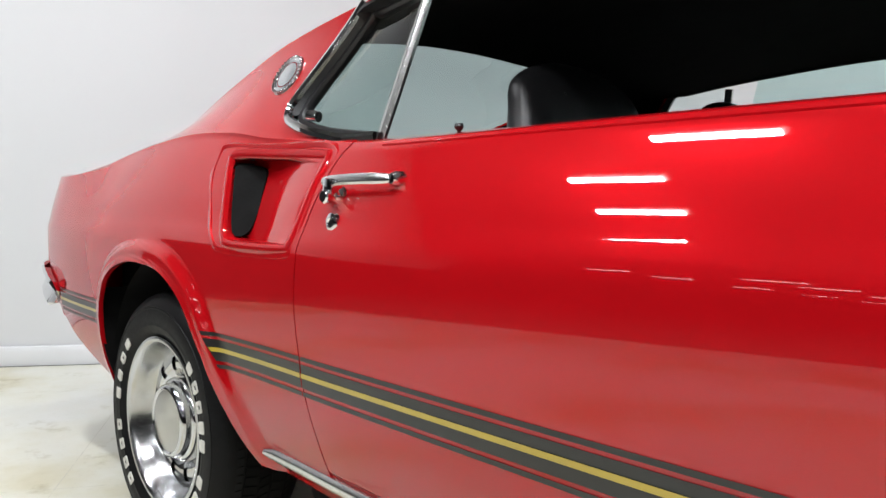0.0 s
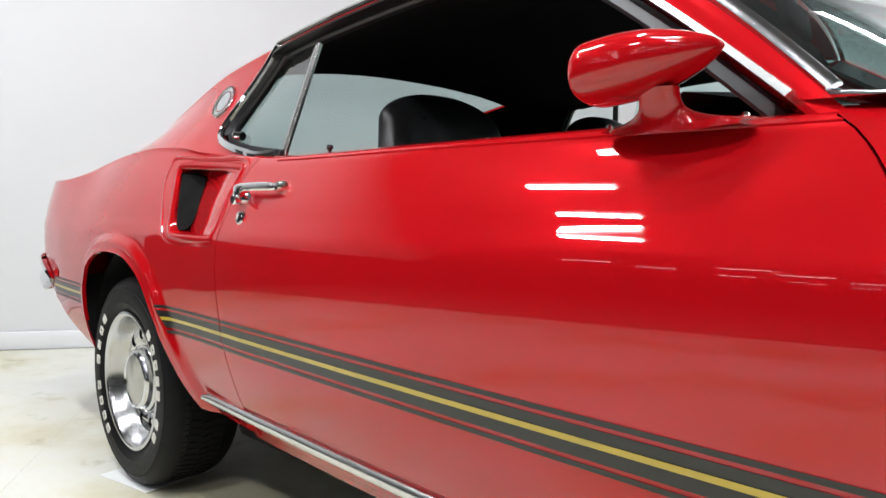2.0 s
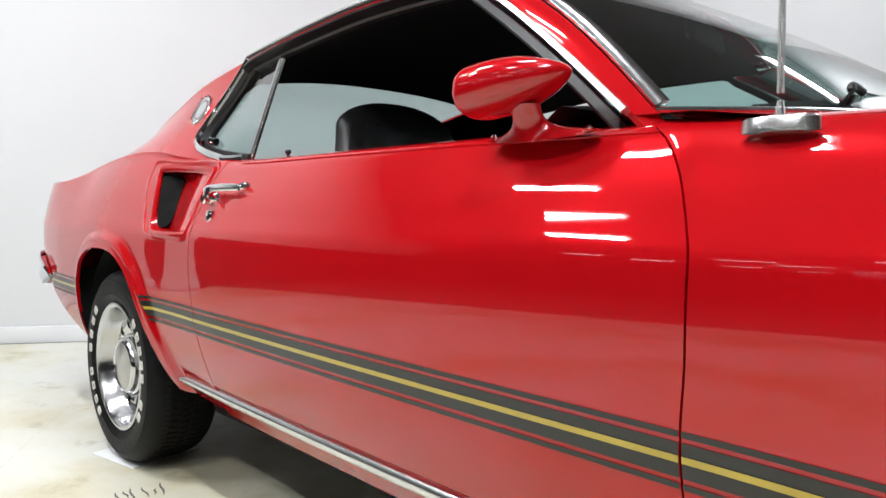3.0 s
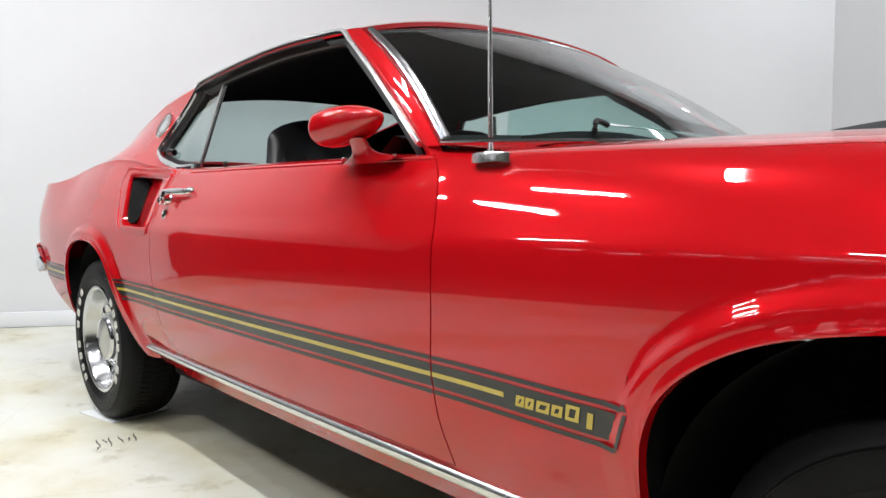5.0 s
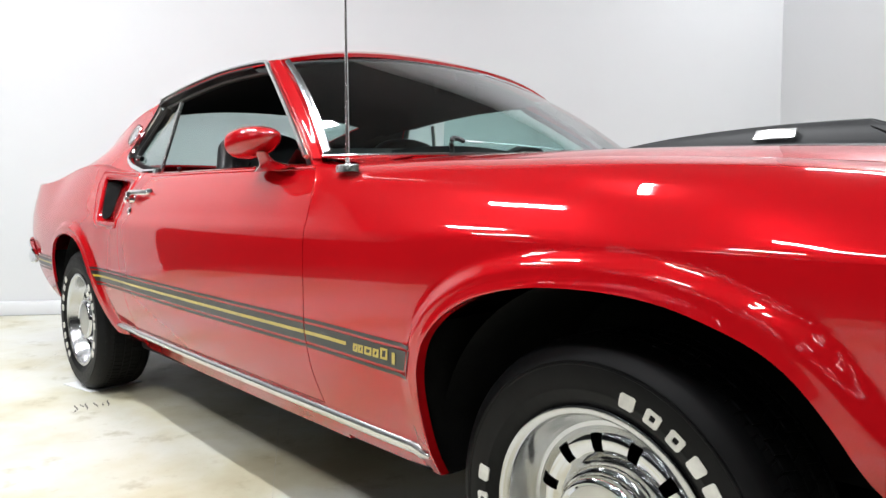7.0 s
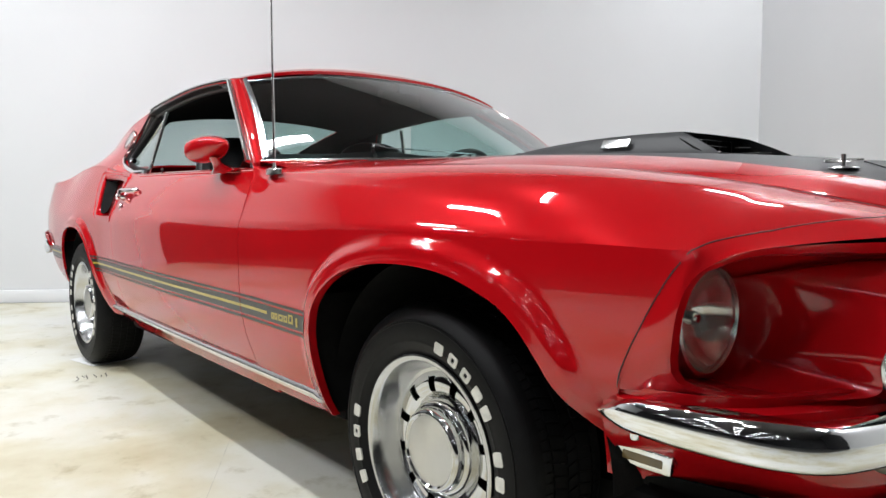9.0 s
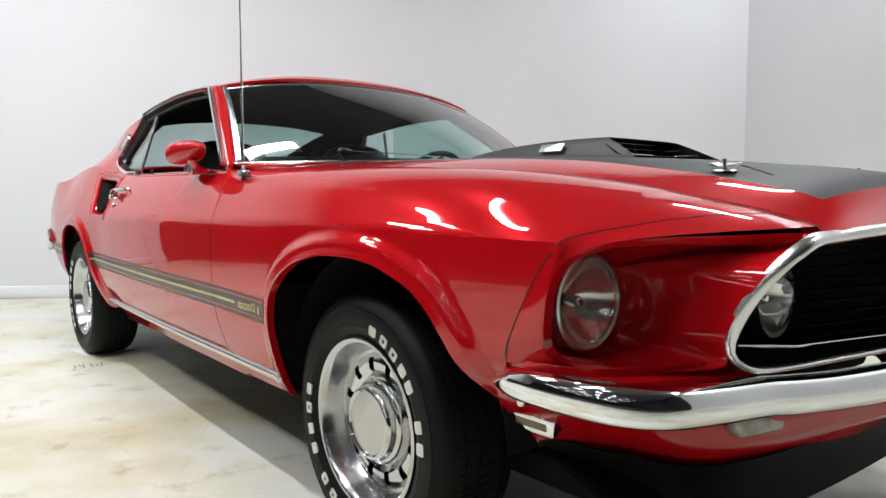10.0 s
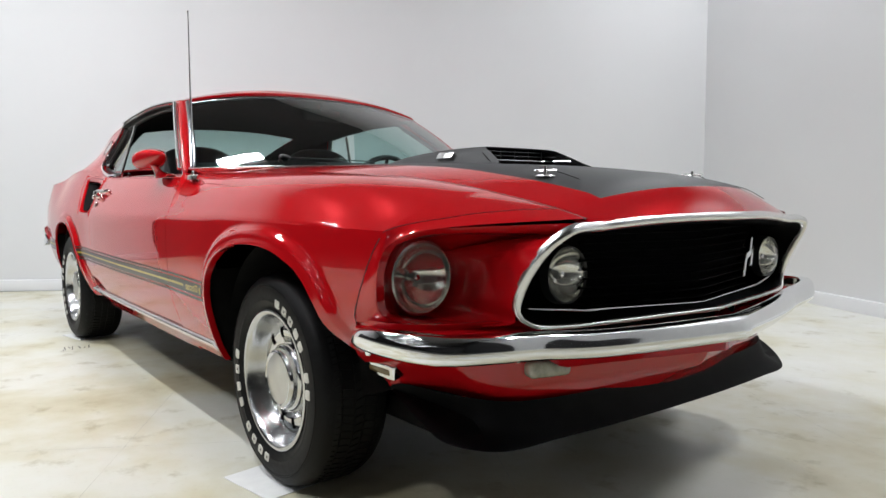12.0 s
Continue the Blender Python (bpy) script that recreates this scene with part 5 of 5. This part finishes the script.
for m in (False, True):
    bm = bmesh.new()
    box(bm, (-0.046, -0.007, -0.019), (0.046, 0.03, 0.019), 0.005, 3)
    side = part("side_marker", bm, CHROME, car, "amber side marker in a chrome bezel")
    inn = bmesh.new()
    box(inn, (-0.033, -0.0082, -0.0085), (0.033, 0.0, 0.0085), 0.003)
    part("marker_lens", inn, AMBER, side)
    s = -1 if not m else 1
    side.matrix_basis = pose(3.238, -0.777, 0.427, 12, 6, 15) if not m else pose(3.238, 0.777, 0.427, 12, -6, 165)
    bm = bmesh.new()
    box(bm, (-0.024, -0.058, -0.022), (0.018, 0.058, 0.020), 0.015, 4)
    sig = part("turn_signal", bm, CLEAR_LAMP, car, "frosted turn signal lamp under the bumper")
    sig.matrix_basis = pose(3.508, s * 0.49, 0.438, 0, 0, -s * -14)
# chin spoiler
bm = bmesh.new()
mirrored = lambda half: spline([Vector(p) for p in half + [(x, -y, z) for x, y, z in reversed(half[:-1])]], 6)
lip_top = mirrored([(3.212, -0.730, 0.376), (3.25, -0.716, 0.382), (3.33, -0.686, 0.378), (3.41, -0.636, 0.368), (3.468, -0.55, 0.360), (3.503, -0.40, 0.358), (3.522, -0.20, 0.360), (3.530, 0.0, 0.362)])
ridge = mirrored([(3.215, -0.726, 0.366), (3.30, -0.705, 0.352), (3.37, -0.672, 0.328), (3.43, -0.642, 0.298), (3.504, -0.618, 0.276), (3.526, -0.46, 0.277), (3.540, -0.24, 0.277), (3.544, 0.0, 0.278)])
lip_out = mirrored([(3.215, -0.728, 0.360), (3.29, -0.746, 0.346), (3.365, -0.753, 0.324), (3.435, -0.732, 0.288), (3.508, -0.630, 0.268), (3.530, -0.46, 0.270), (3.544, -0.24, 0.270), (3.548, 0.0, 0.270)])
under = [Vector((p.x - 0.02, p.y * 0.97, p.z - 0.004)) for p in lip_out]
under2 = [Vector((p.x - 0.03, p.y * 0.95, p.z - 0.012)) for p in lip_top]
mid = [a.lerp(b, 0.5) + Vector((-0.012, 0, -0.010)) for a, b in zip(lip_top, ridge)]
grid(bm, [lip_top, mid, ridge, lip_out, under, under2, lip_top])
bmesh.ops.remove_doubles(bm, verts=bm.verts[:], dist=1e-5)
part("chin_spoiler", bm, CHIN, car, "matte black chin spoiler")
bm = bmesh.new()
box(bm, (3.18, -0.50, 0.36), (3.33, 0.50, 0.78), 0.02)
part("radiator_support", bm, UNDER, car)

# hood pins
for s in (-1, 1):
    x, y = 3.345, s * 0.335
    z = hood_z(x, y)
    bm = bmesh.new()
    lathe(bm, [(0.0, 0.003), (0.024, 0.003), (0.026, 0.0)], 20, centre=(x, y, z), axis="z")
    pin = part("hood_pin", bm, ALLOY, hood, "chrome hood pin with its lanyard")
    bm = bmesh.new()
    tube(bm, [(x, y, z), (x, y, z + 0.026)], 0.0045, 10, up=(0, 1, 0))
    tube(bm, [(x - 0.028, y - 0.01, z + 0.016), (x + 0.03, y + 0.012, z + 0.016)], 0.0022, 6)
    tube(bm, resample(spline([(x - 0.028, y - 0.01, z + 0.014), (x - 0.034, y + 0.006, z + 0.013), (x - 0.01, y + 0.016, z + 0.013), (x + 0.01, y + 0.01, z + 0.014)], 5), 12), 0.002, 6)
    part("pin_clip", bm, ALLOY, hood)
    bm = bmesh.new()
    pts = [(x + 0.03, y + s * -0.012, z + 0.012), (x + 0.06, y + 0.03, hood_z(x + 0.06, y + 0.03) + 0.006), (x + 0.11, y + 0.045, hood_z(x + 0.11, y) + 0.003), (x + 0.17, y + 0.03, hood_z(x + 0.17, y) + 0.002), (x + 0.225, y + 0.02, hood_z(x + 0.225, y) - 0.002)]
    tube(bm, resample(spline(pts, 6), 24), 0.0013, 6)
    part("pin_lanyard", bm, BLACK_TRIM, hood)

# ---------------------------------------------------------------- side stripes
def strip(x0, x1, z0, z1, mat, name, parent, m, lift=0.0012, slant0=0.0, slant1=0.0):
    bm = bmesh.new()
    n = max(2, int((x1 - x0) / 0.03))
    rows = []
    for k in range(4):
        z = lerp(z0, z1, k / 3)
        a, b = x0 + slant0 * (1 - k / 3), x1 + slant1 * (1 - k / 3)
        rows.append([S(x, z - 0.005 * smooth(2.0, 2.36, x), lift) for x in (lerp(a, b, j / n) for j in range(n + 1))])
    grid(bm, rows)
    return part(name, bm, mat, parent, mirror=m)


def hollow(bm, x0, x1, z0, z1, w, lean):
    """A leaning block with an open middle, laid on the body side."""
    out = [(x0, z0), (x1, z0), (x1 + lean, z1), (x0 + lean, z1)]
    inn = [(x0 + w, z0 + w * 0.8), (x1 - w, z0 + w * 0.8), (x1 + lean - w, z1 - w * 0.8), (x0 + lean + w, z1 - w * 0.8)]
    A, B = ([bm.verts.new(S(x, z, 0.0026)) for x, z in loop] for loop in (out, inn))
    for i in range(4):
        bm.faces.new((A[i - 1], A[i], B[i], B[i - 1]))


for m, d, f, q in ((False, right_door, right_fender, right_quarter), (True, left_door, left_fender, left_quarter)):
    sr, sf = SEAM_R(0.53), SEAM_F(0.53)
    for parent, a, b in ((q, 0.270, sr - 0.002), (d, sr + 0.002, sf - 0.002), (f, sf + 0.002, 2.362), (q, -0.80, -0.385)):
        near_arch, tip = parent is q and a > 0, parent is f
        strip(a + (0.010 if near_arch else 0), b - (0.012 if tip else 0), 0.5085, 0.5505, STRIPE, "stripe_band", parent, m, slant0=0.040 if near_arch else 0, slant1=-0.016 if tip else 0)
        strip(a, b, 0.5565, 0.5640, STRIPE, "stripe_line", parent, m, slant0=0.008 if near_arch else 0)
        strip(a + (0.050 if near_arch else 0), b - (0.014 if tip else 0), 0.4945, 0.5020, STRIPE, "stripe_line", parent, m, slant0=0.008 if near_arch else 0)
        strip(a + (0.028 if near_arch else 0), 2.140 if tip else b, 0.5265, 0.5350, GOLD, "gold_line", parent, m, 0.0022, slant0=0.008 if near_arch else 0)
    strip(2.366, 2.3735, 0.5035, 0.5550, STRIPE, "stripe_line", f, m, slant0=-0.019, slant1=-0.019)
    for x0, z0, x1, z1 in ((2.362, 0.5640, 2.3735, 0.5550), (2.348, 0.4945, 2.3545, 0.5035)):
        bm = bmesh.new()
        k = 0.0075 if z0 > 0.53 else -0.0075
        outer, inner = [(x0, z0), (lerp(x0, x1, 0.7), lerp(z0, z1, 0.25)), (x1, z1)], [(x0, z0 - k), (lerp(x0, x1, 0.7) - 0.004, lerp(z0, z1, 0.25) - k), (x1 - 0.0075, z1)]
        grid(bm, [[S(x, z, 0.0012) for x, z in outer], [S(x, z, 0.0012) for x, z in inner]])
        part("stripe_line", bm, STRIPE, f, mirror=m)
    # plain gold blocks in place of the stripe's wording
    for x0, x1, h in ((2.164, 2.181, 0.018), (2.183, 2.200, 0.018), (2.205, 2.230, 0.018), (2.234, 2.254, 0.018), (2.260, 2.284, 0.024)):
        bm = bmesh.new()
        hollow(bm, x0, x1, 0.5165, 0.5165 + h, 0.0065, 0.004)
        part("stripe_mark", bm, GOLD, f, mirror=m)
    strip(2.301, 2.311, 0.5165, 0.5405, GOLD, "stripe_mark", f, m, 0.0026, slant0=-0.004, slant1=-0.004)

# ---------------------------------------------------------------- small outside fittings
for m in (False, True):
    # door handle with push button, lock
    zh = 0.862
    bm = bmesh.new()
    pts = [S(lerp(0.655, 0.833, k / 10), zh + 0.002 * math.sin(math.pi * k / 10), 0.026 - 0.010 * (k / 10) ** 4) for k in range(11)]
    sweep(bm, pts, ring_of(0.0095, 12, 0.5), up=(0, -1, 0.25), scale=pch((0.0, 0.75), (0.1, 1.0), (0.85, 0.95), (1.0, 0.5)))
    handle = part("door_handle", bm, ALLOY, right_door if not m else left_door, "chrome pull handle with a push button", mirror=m)
    bm = bmesh.new()
    c = S(0.684, 0.836, 0.0)
    lathe(bm, [(0.019, 0.004), (0.018, -0.006), (0.014, -0.014), (0.012, -0.022), (0.012, -0.030), (0.009, -0.033), (0.0, -0.033)], 20, centre=c, axis="y")
    box(bm, (c.x - 0.012, c.y - 0.026, c.z), (c.x + 0.012, c.y + 0.0, zh + 0.004), 0.004)
    part("handle_button", bm, CHROME, right_door if not m else left_door, mirror=m)
    bm = bmesh.new()
    c2 = S(0.828, zh, 0.0)
    lathe(bm, [(0.013, 0.002), (0.012, -0.012), (0.008, -0.020), (0.0, -0.021)], 16, centre=c2, axis="y")
    part("handle_foot", bm, CHROME, right_door if not m else left_door, mirror=m)
    bm = bmesh.new()
    c3 = S(0.694, 0.793, 0.0)
    lathe(bm, [(0.017, 0.004), (0.016, -0.003), (0.012, -0.0055), (0.008, -0.006), (0.006, -0.004), (0.0, -0.004)], 24, centre=c3, axis="y")
    part("door_lock", bm, CHROME, right_door if not m else left_door, mirror=m)
    # fine fold below the door's upper edge
    bm = bmesh.new()
    sweep(bm, [S(lerp(0.74, 1.885, k / 40), ZT(lerp(0.74, 1.885, k / 40)) - 0.006) for k in range(41)], [(-0.004, -0.001), (0.0, 0.0016), (0.004, -0.001)], up=(0, -1, 0.6))
    part("belt_fold", bm, RED, right_door if not m else left_door, mirror=m)
    # round badge on the sail panel
    p = sail_point(0.300, 0.615)
    a = (sail_point(0.300, 0.67) - sail_point(0.300, 0.55)).normalized()
    b = (sail_point(0.330, 0.615) - sail_point(0.270, 0.615)).normalized()
    nrm = a.cross(b).normalized()
    if nrm.y > 0:
        nrm = -nrm
    bm = bmesh.new()
    lathe(bm, [(0.050, -0.004), (0.050, 0.002), (0.047, 0.005), (0.041, 0.0055), (0.037, 0.004)], 48, axis="z")
    for i in range(30):
        a2 = 2 * math.pi * i / 30
        bmesh.ops.create_icosphere(bm, subdivisions=1, radius=0.0040, matrix=Matrix.Translation((0.0455 * math.cos(a2), 0.0455 * math.sin(a2), 0.005)))
    badge_m = Matrix.Translation(p) @ nrm.to_track_quat("Z", "Y").to_matrix().to_4x4()
    bmesh.ops.transform(bm, matrix=badge_m, verts=bm.verts[:])
    badge = part("round_badge", bm, CHROME, right_quarter if not m else left_quarter, "round chrome badge on the sail panel", mirror=m)
    bm = bmesh.new()
    lathe(bm, [(0.037, 0.0042), (0.035, 0.0048), (0.033, 0.0042)], 40, axis="z")
    lathe(bm, [(0.030, 0.0045), (0.012, 0.0055), (0.0, 0.0058)], 40, axis="z")
    bmesh.ops.transform(bm, matrix=badge_m, verts=bm.verts[:])
    part("badge_face", bm, STEEL, badge, "grey enamelled badge face", mirror=m)
# racing mirror on the right door
ML = 0.162


def mirror_thing(m):
    bm = bmesh.new()
    base = Vector((1.680, -0.845, 0.988))
    prof = pch((0.0, 0.88), (0.02, 0.95), (0.07, 1.0), (0.25, 1.0), (0.5, 0.90), (0.72, 0.66), (0.88, 0.40), (0.97, 0.18), (1.0, 0.05))
    rows = []
    for i in range(25):
        t = i / 24
        x = -0.066 + t * ML
        k = prof(t)
        rows.append([base + Vector((x, 0.058 * k * math.copysign(abs(math.cos(a)) ** 0.85, math.cos(a)) + 0.012 * t, 0.0395 * k * math.copysign(abs(math.sin(a)) ** 0.85, math.sin(a)) + 0.016 * t - 0.006)) for a in np.linspace(0, 2 * math.pi, 33)[:-1]])
    V = grid(bm, rows, wrap=True)
    cap(bm, V[-1])
    inset = [bm.verts.new(v.co.lerp(base + Vector((-0.06, 0, 0)), 0.10) + Vector((0.004, 0, 0))) for v in V[0]]
    for i in range(len(inset)):
        bm.faces.new((V[0][i], V[0][i - 1], inset[i - 1], inset[i]))
    door_mirror = part("door_mirror", bm, RED, car, "red bullet-shaped racing mirror on a faired foot", mirror=m, angle=50)
    bm = bmesh.new()
    cap(bm, [bm.verts.new(v) for v in [base + Vector((-0.056, 0.042 * math.cos(a), 0.028 * math.sin(a))) for a in np.linspace(0, 2 * math.pi, 25)[:-1]]])
    part("mirror_glass", bm, CHROME, door_mirror, mirror=m)
    bm = bmesh.new()
    rows = []
    foot = Vector((1.688, -0.805, 0.918))
    for i in range(13):
        t = i / 12
        c = foot.lerp(base + Vector((0.022, 0.005, -0.030)), t)
        flare_f = (1 - t) ** 3
        lx, ly = lerp(0.026, 0.100, (1 - t) ** 4.5), lerp(0.013, 0.028, flare_f)
        back = 0.015 * flare_f
        rows.append([c + Vector((lx * math.cos(a) + back, ly * math.sin(a), -0.010 * flare_f * math.sin(-a))) for a in np.linspace(0, 2 * math.pi, 29)[:-1]])
    V = grid(bm, rows, wrap=True)
    cap(bm, V[0])
    part("mirror_foot", bm, RED, door_mirror, mirror=m)
    for dx in (-0.075, 0.098):
        bm = bmesh.new()
        lathe(bm, [(0.0, 0.0005), (0.003, 0.0), (0.005, -0.004)], 12, centre=foot + Vector((dx + 0.008, -0.010, 0.0065)), axis="z")
        part("mirror_screw", bm, CHROME, door_mirror, mirror=m)


mirror_thing(False), mirror_thing(True)
# antenna
bm = bmesh.new()
ax, ay = 2.036, -0.800
az = 0.910
base = [Vector((ax + 0.043 * math.cos(a), ay + 0.015 * math.sin(a), az)) for a in np.linspace(0, 2 * math.pi, 25)[:-1]]
rows = [[p + Vector((0, 0, -0.012)) for p in base], [p + Vector((0, 0, 0.002)) for p in base], [Vector((ax, ay, az + 0.005)).lerp(p + Vector((0, 0, 0.005)), 0.86) for p in base]]
V = grid(bm, rows, wrap=True)
cap(bm, V[-1])
antenna = part("antenna_base", bm, ALLOY, car, "chrome antenna foot")
bm = bmesh.new()
tube(bm, [(ax, ay, az + 0.006), (ax, ay, az + 0.022)], 0.006, 12, up=(0, 1, 0), scale=pch((0, 1.0), (1, 0.6)))
tube(bm, [(ax, ay, az + 0.03), (ax - 0.002, ay, az + 0.30), (ax - 0.004, ay, az + 0.590)], 0.0042, 8, up=(0, 1, 0), scale=pch((0.0, 1.0), (0.5, 0.8), (1.0, 0.5)))
lathe(bm, [(0.0, 0.006), (0.003, 0.004), (0.003, 0.0)], 8, centre=(ax - 0.004, ay, az + 0.585), axis="z")
part("antenna_mast", bm, ALLOY, antenna)

# ---------------------------------------------------------------- cabin
def seat(y, name, label, top=1.10):
    bm = bmesh.new()
    box(bm, (0.85, y - 0.25, 0.32), (1.38, y + 0.25, 0.55), 0.06, 4)
    root = part(name, bm, VINYL, car, label)
    bm = bmesh.new()
    rows = []
    for i in range(33):
        t = 1 - (1 - i / 32) ** 2.2
        zc = lerp(0.48, top, t)
        xc = lerp(0.96, 0.822, t)
        w = lerp(0.26, 0.19, smooth(0.35, 1.0, t)) * (1.0 if t < 0.88 else math.sqrt(max(0.0, 1 - ((t - 0.88) / 0.12) ** 2 * 0.93)))
        d = lerp(0.075, 0.045, t) * (1.0 if t < 0.86 else math.sqrt(max(0.0, 1 - ((t - 0.86) / 0.14) ** 2 * 0.95)))
        ribs = lambda a: 1 + 0.10 * math.cos(a * 16) * smooth(0.1, 0.2, t) * (1 - smooth(0.75, 0.85, t))
        rows.append([Vector((xc + d * math.copysign(abs(math.cos(a)) ** 0.75, math.cos(a)) * ribs(a), y + w * math.copysign(abs(math.sin(a)) ** 0.75, math.sin(a)), zc)) for a in np.linspace(0, 2 * math.pi, 65)[:-1]])
    V = grid(bm, rows, wrap=True)
    cap(bm, V[-1]), cap(bm, V[0])
    part("seat_back", bm, VINYL, root, "pleated black vinyl high seat back", angle=60)


seat(-0.36, "bucket_seat", "black vinyl high-back bucket seat")
seat(0.36, "bucket_seat", "black vinyl high-back bucket seat", 1.115)
bm = bmesh.new()
box(bm, (-0.25, -0.62, 0.32), (0.35, 0.62, 0.56), 0.06, 4)
rear_seat = part("rear_bench", bm, VINYL, car, "black vinyl rear bench")
bm = bmesh.new()
rows = [[Vector((x, y, z)) for x, z in ((-0.02, 0.52), (0.02, 0.55), (-0.12, 0.86), (-0.2, 0.90), (-0.9, 0.88))] for y in np.linspace(-0.64, 0.64, 12)]
grid(bm, rows)
part("rear_shelf", bm, VINYL, car)
bm = bmesh.new()
rows = []
for j in range(21):
    v = lerp(-1, 1, j / 20)
    b = WS_BOT(v * 0.97)
    rows.append([b + Vector((0.0, 0, -0.012)), b + Vector((-0.10, 0, 0.006)), b + Vector((-0.24 + 0.04 * abs(v), 0, 0.028)), b + Vector((-0.31 + 0.06 * abs(v), 0, -0.01)), b + Vector((-0.30 + 0.06 * abs(v), 0, -0.2)), b + Vector((-0.2, 0, -0.5))])
grid(bm, rows)
part("dashboard", bm, VINYL, car, "black padded dashboard")
bm = bmesh.new()
box(bm, (-0.4, -0.68, 0.29), (2.0, 0.68, 0.33), 0.01)
part("cabin_floor", bm, VINYL, car)
bm = bmesh.new()
box(bm, (1.86, -0.66, 0.30), (1.90, 0.66, 0.92), 0.01)
part("firewall", bm, UNDER, car)
bm = bmesh.new()
wc, wn = Vector((1.50, 0.36, 0.86)), Vector((-0.92, 0, 0.38)).normalized()
q = wn.to_track_quat("Z", "Y")
loop = [wc + q @ Vector((0.19 * math.cos(a), 0.19 * math.sin(a), 0)) for a in np.linspace(0, 2 * math.pi, 41)[:-1]]
sweep(bm, loop, ring_of(0.013, 10), up=wn, closed=True)
wheel = part("steering_wheel", bm, BLACK_TRIM, car, "black three-spoke steering wheel")
for a in (90, 210, 330):
    bm = bmesh.new()
    e = wc + q @ Vector((0.18 * math.cos(radians(a)), 0.18 * math.sin(radians(a)), 0))
    tube(bm, [wc - wn * 0.03, e], 0.010, 8, up=wn)
    part("spoke", bm, STEEL, wheel)
bm = bmesh.new()
tube(bm, [wc - wn * 0.02, Vector((1.85, 0.36, 0.70))], 0.03, 12)
part("steering_column", bm, BLACK_TRIM, car)
bm = bmesh.new()
box(bm, (-0.012, -0.11, -0.03), (0.012, 0.11, 0.03), 0.010, 3)
inner_mirror = part("inside_mirror", bm, HEADLINER, car, "black inside rear-view mirror")
inner_mirror.matrix_basis = pose(1.54, 0.0, 1.225, 0, -10, 8)
bm = bmesh.new()
tube(bm, [(1.545, 0.0, 1.23), (1.53, 0.0, 1.285)], 0.007, 8, up=(0, 1, 0))
part("mirror_stem", bm, BLACK_TRIM, car)

# ---------------------------------------------------------------- things on the floor
for x, y, turn in ((-0.03, -0.745, 12), (AXLE - 0.03, -0.805, 9)):
    bm = bmesh.new()
    box(bm, (-0.12, -0.11, 0.0), (0.12, 0.13, 0.003), 0.001)
    card = thing("floor_card", bm, PLASTIC, "thin white card laid under a car tyre", "card", "cards under tyres")
    card.matrix_basis = pose(x, y, 0.0005, 0, 0, turn)
# short dark scuffs left on the floor
SCUFF = surface("rubber_scuff", (0.10, 0.095, 0.08), 0.7, var=0.5, scale=60)
for x, y, l, a in ((0.312, -0.940, 0.10, 172), (0.300, -0.915, 0.06, 178), (0.318, -0.903, 0.12, 168), (0.320, -0.868, 0.09, 175), (0.335, -0.845, 0.05, 160), (0.326, -0.822, 0.11, 166), (0.360, -0.955, 0.05, 150)):
    bm = bmesh.new()
    turn = Matrix.Rotation(radians(a), 4, "Z")
    pts = spline([(-l / 2, 0.002, 0), (-l / 6, -0.002, 0), (l / 5, 0.002, 0), (l / 2, -0.002, 0)], 4)
    rows = []
    for i, p in enumerate(pts):
        w = 0.0032 * math.sin(math.pi * (i + 0.6) / (len(pts) + 0.2))
        rows.append([Vector((x, y, 0.0012)) + turn @ (p + Vector((0, d, 0))) for d in (-w, w)])
    grid(bm, rows)
    thing("floor_scuff", bm, SCUFF, "short dark rubber scuff on the white floor", "scuff", "floor scuffs")

# fine joints of the floor slabs
JOINT = surface("joint_filler", (0.50, 0.49, 0.42), 0.7, var=0.3)
J1, J2 = Vector((0.86, -0.51, 0)), Vector((0.51, 0.86, 0))
P0 = Vector((1.10, -0.47, 0))
bm = bmesh.new()
for k in range(-3, 4):
    for d, o in ((J1, J2), (J2, J1)):
        c = P0 + o * (1.22 * k)
        for i in range(14):
            a, b = c + d * (-4.2 + 0.6 * i), c + d * (-4.2 + 0.6 * (i + 1))
            if min(a.y, b.y) < -3.0 or (a - C0).dot(Vector((0.847, -0.532, 0))) < 0.1 or (a - C0).dot(Vector((-0.436, -0.90, 0))) < 0.1:
                continue
            w = 0.0008
            f = bm.faces.new([bm.verts.new(p + Vector((0, 0, 0.0009))) for p in (a - o * w, b - o * w, b + o * w, a + o * w)])
thing("floor_joints", bm, JOINT, "fine joints between painted floor slabs", "floor joints", kind="structure")
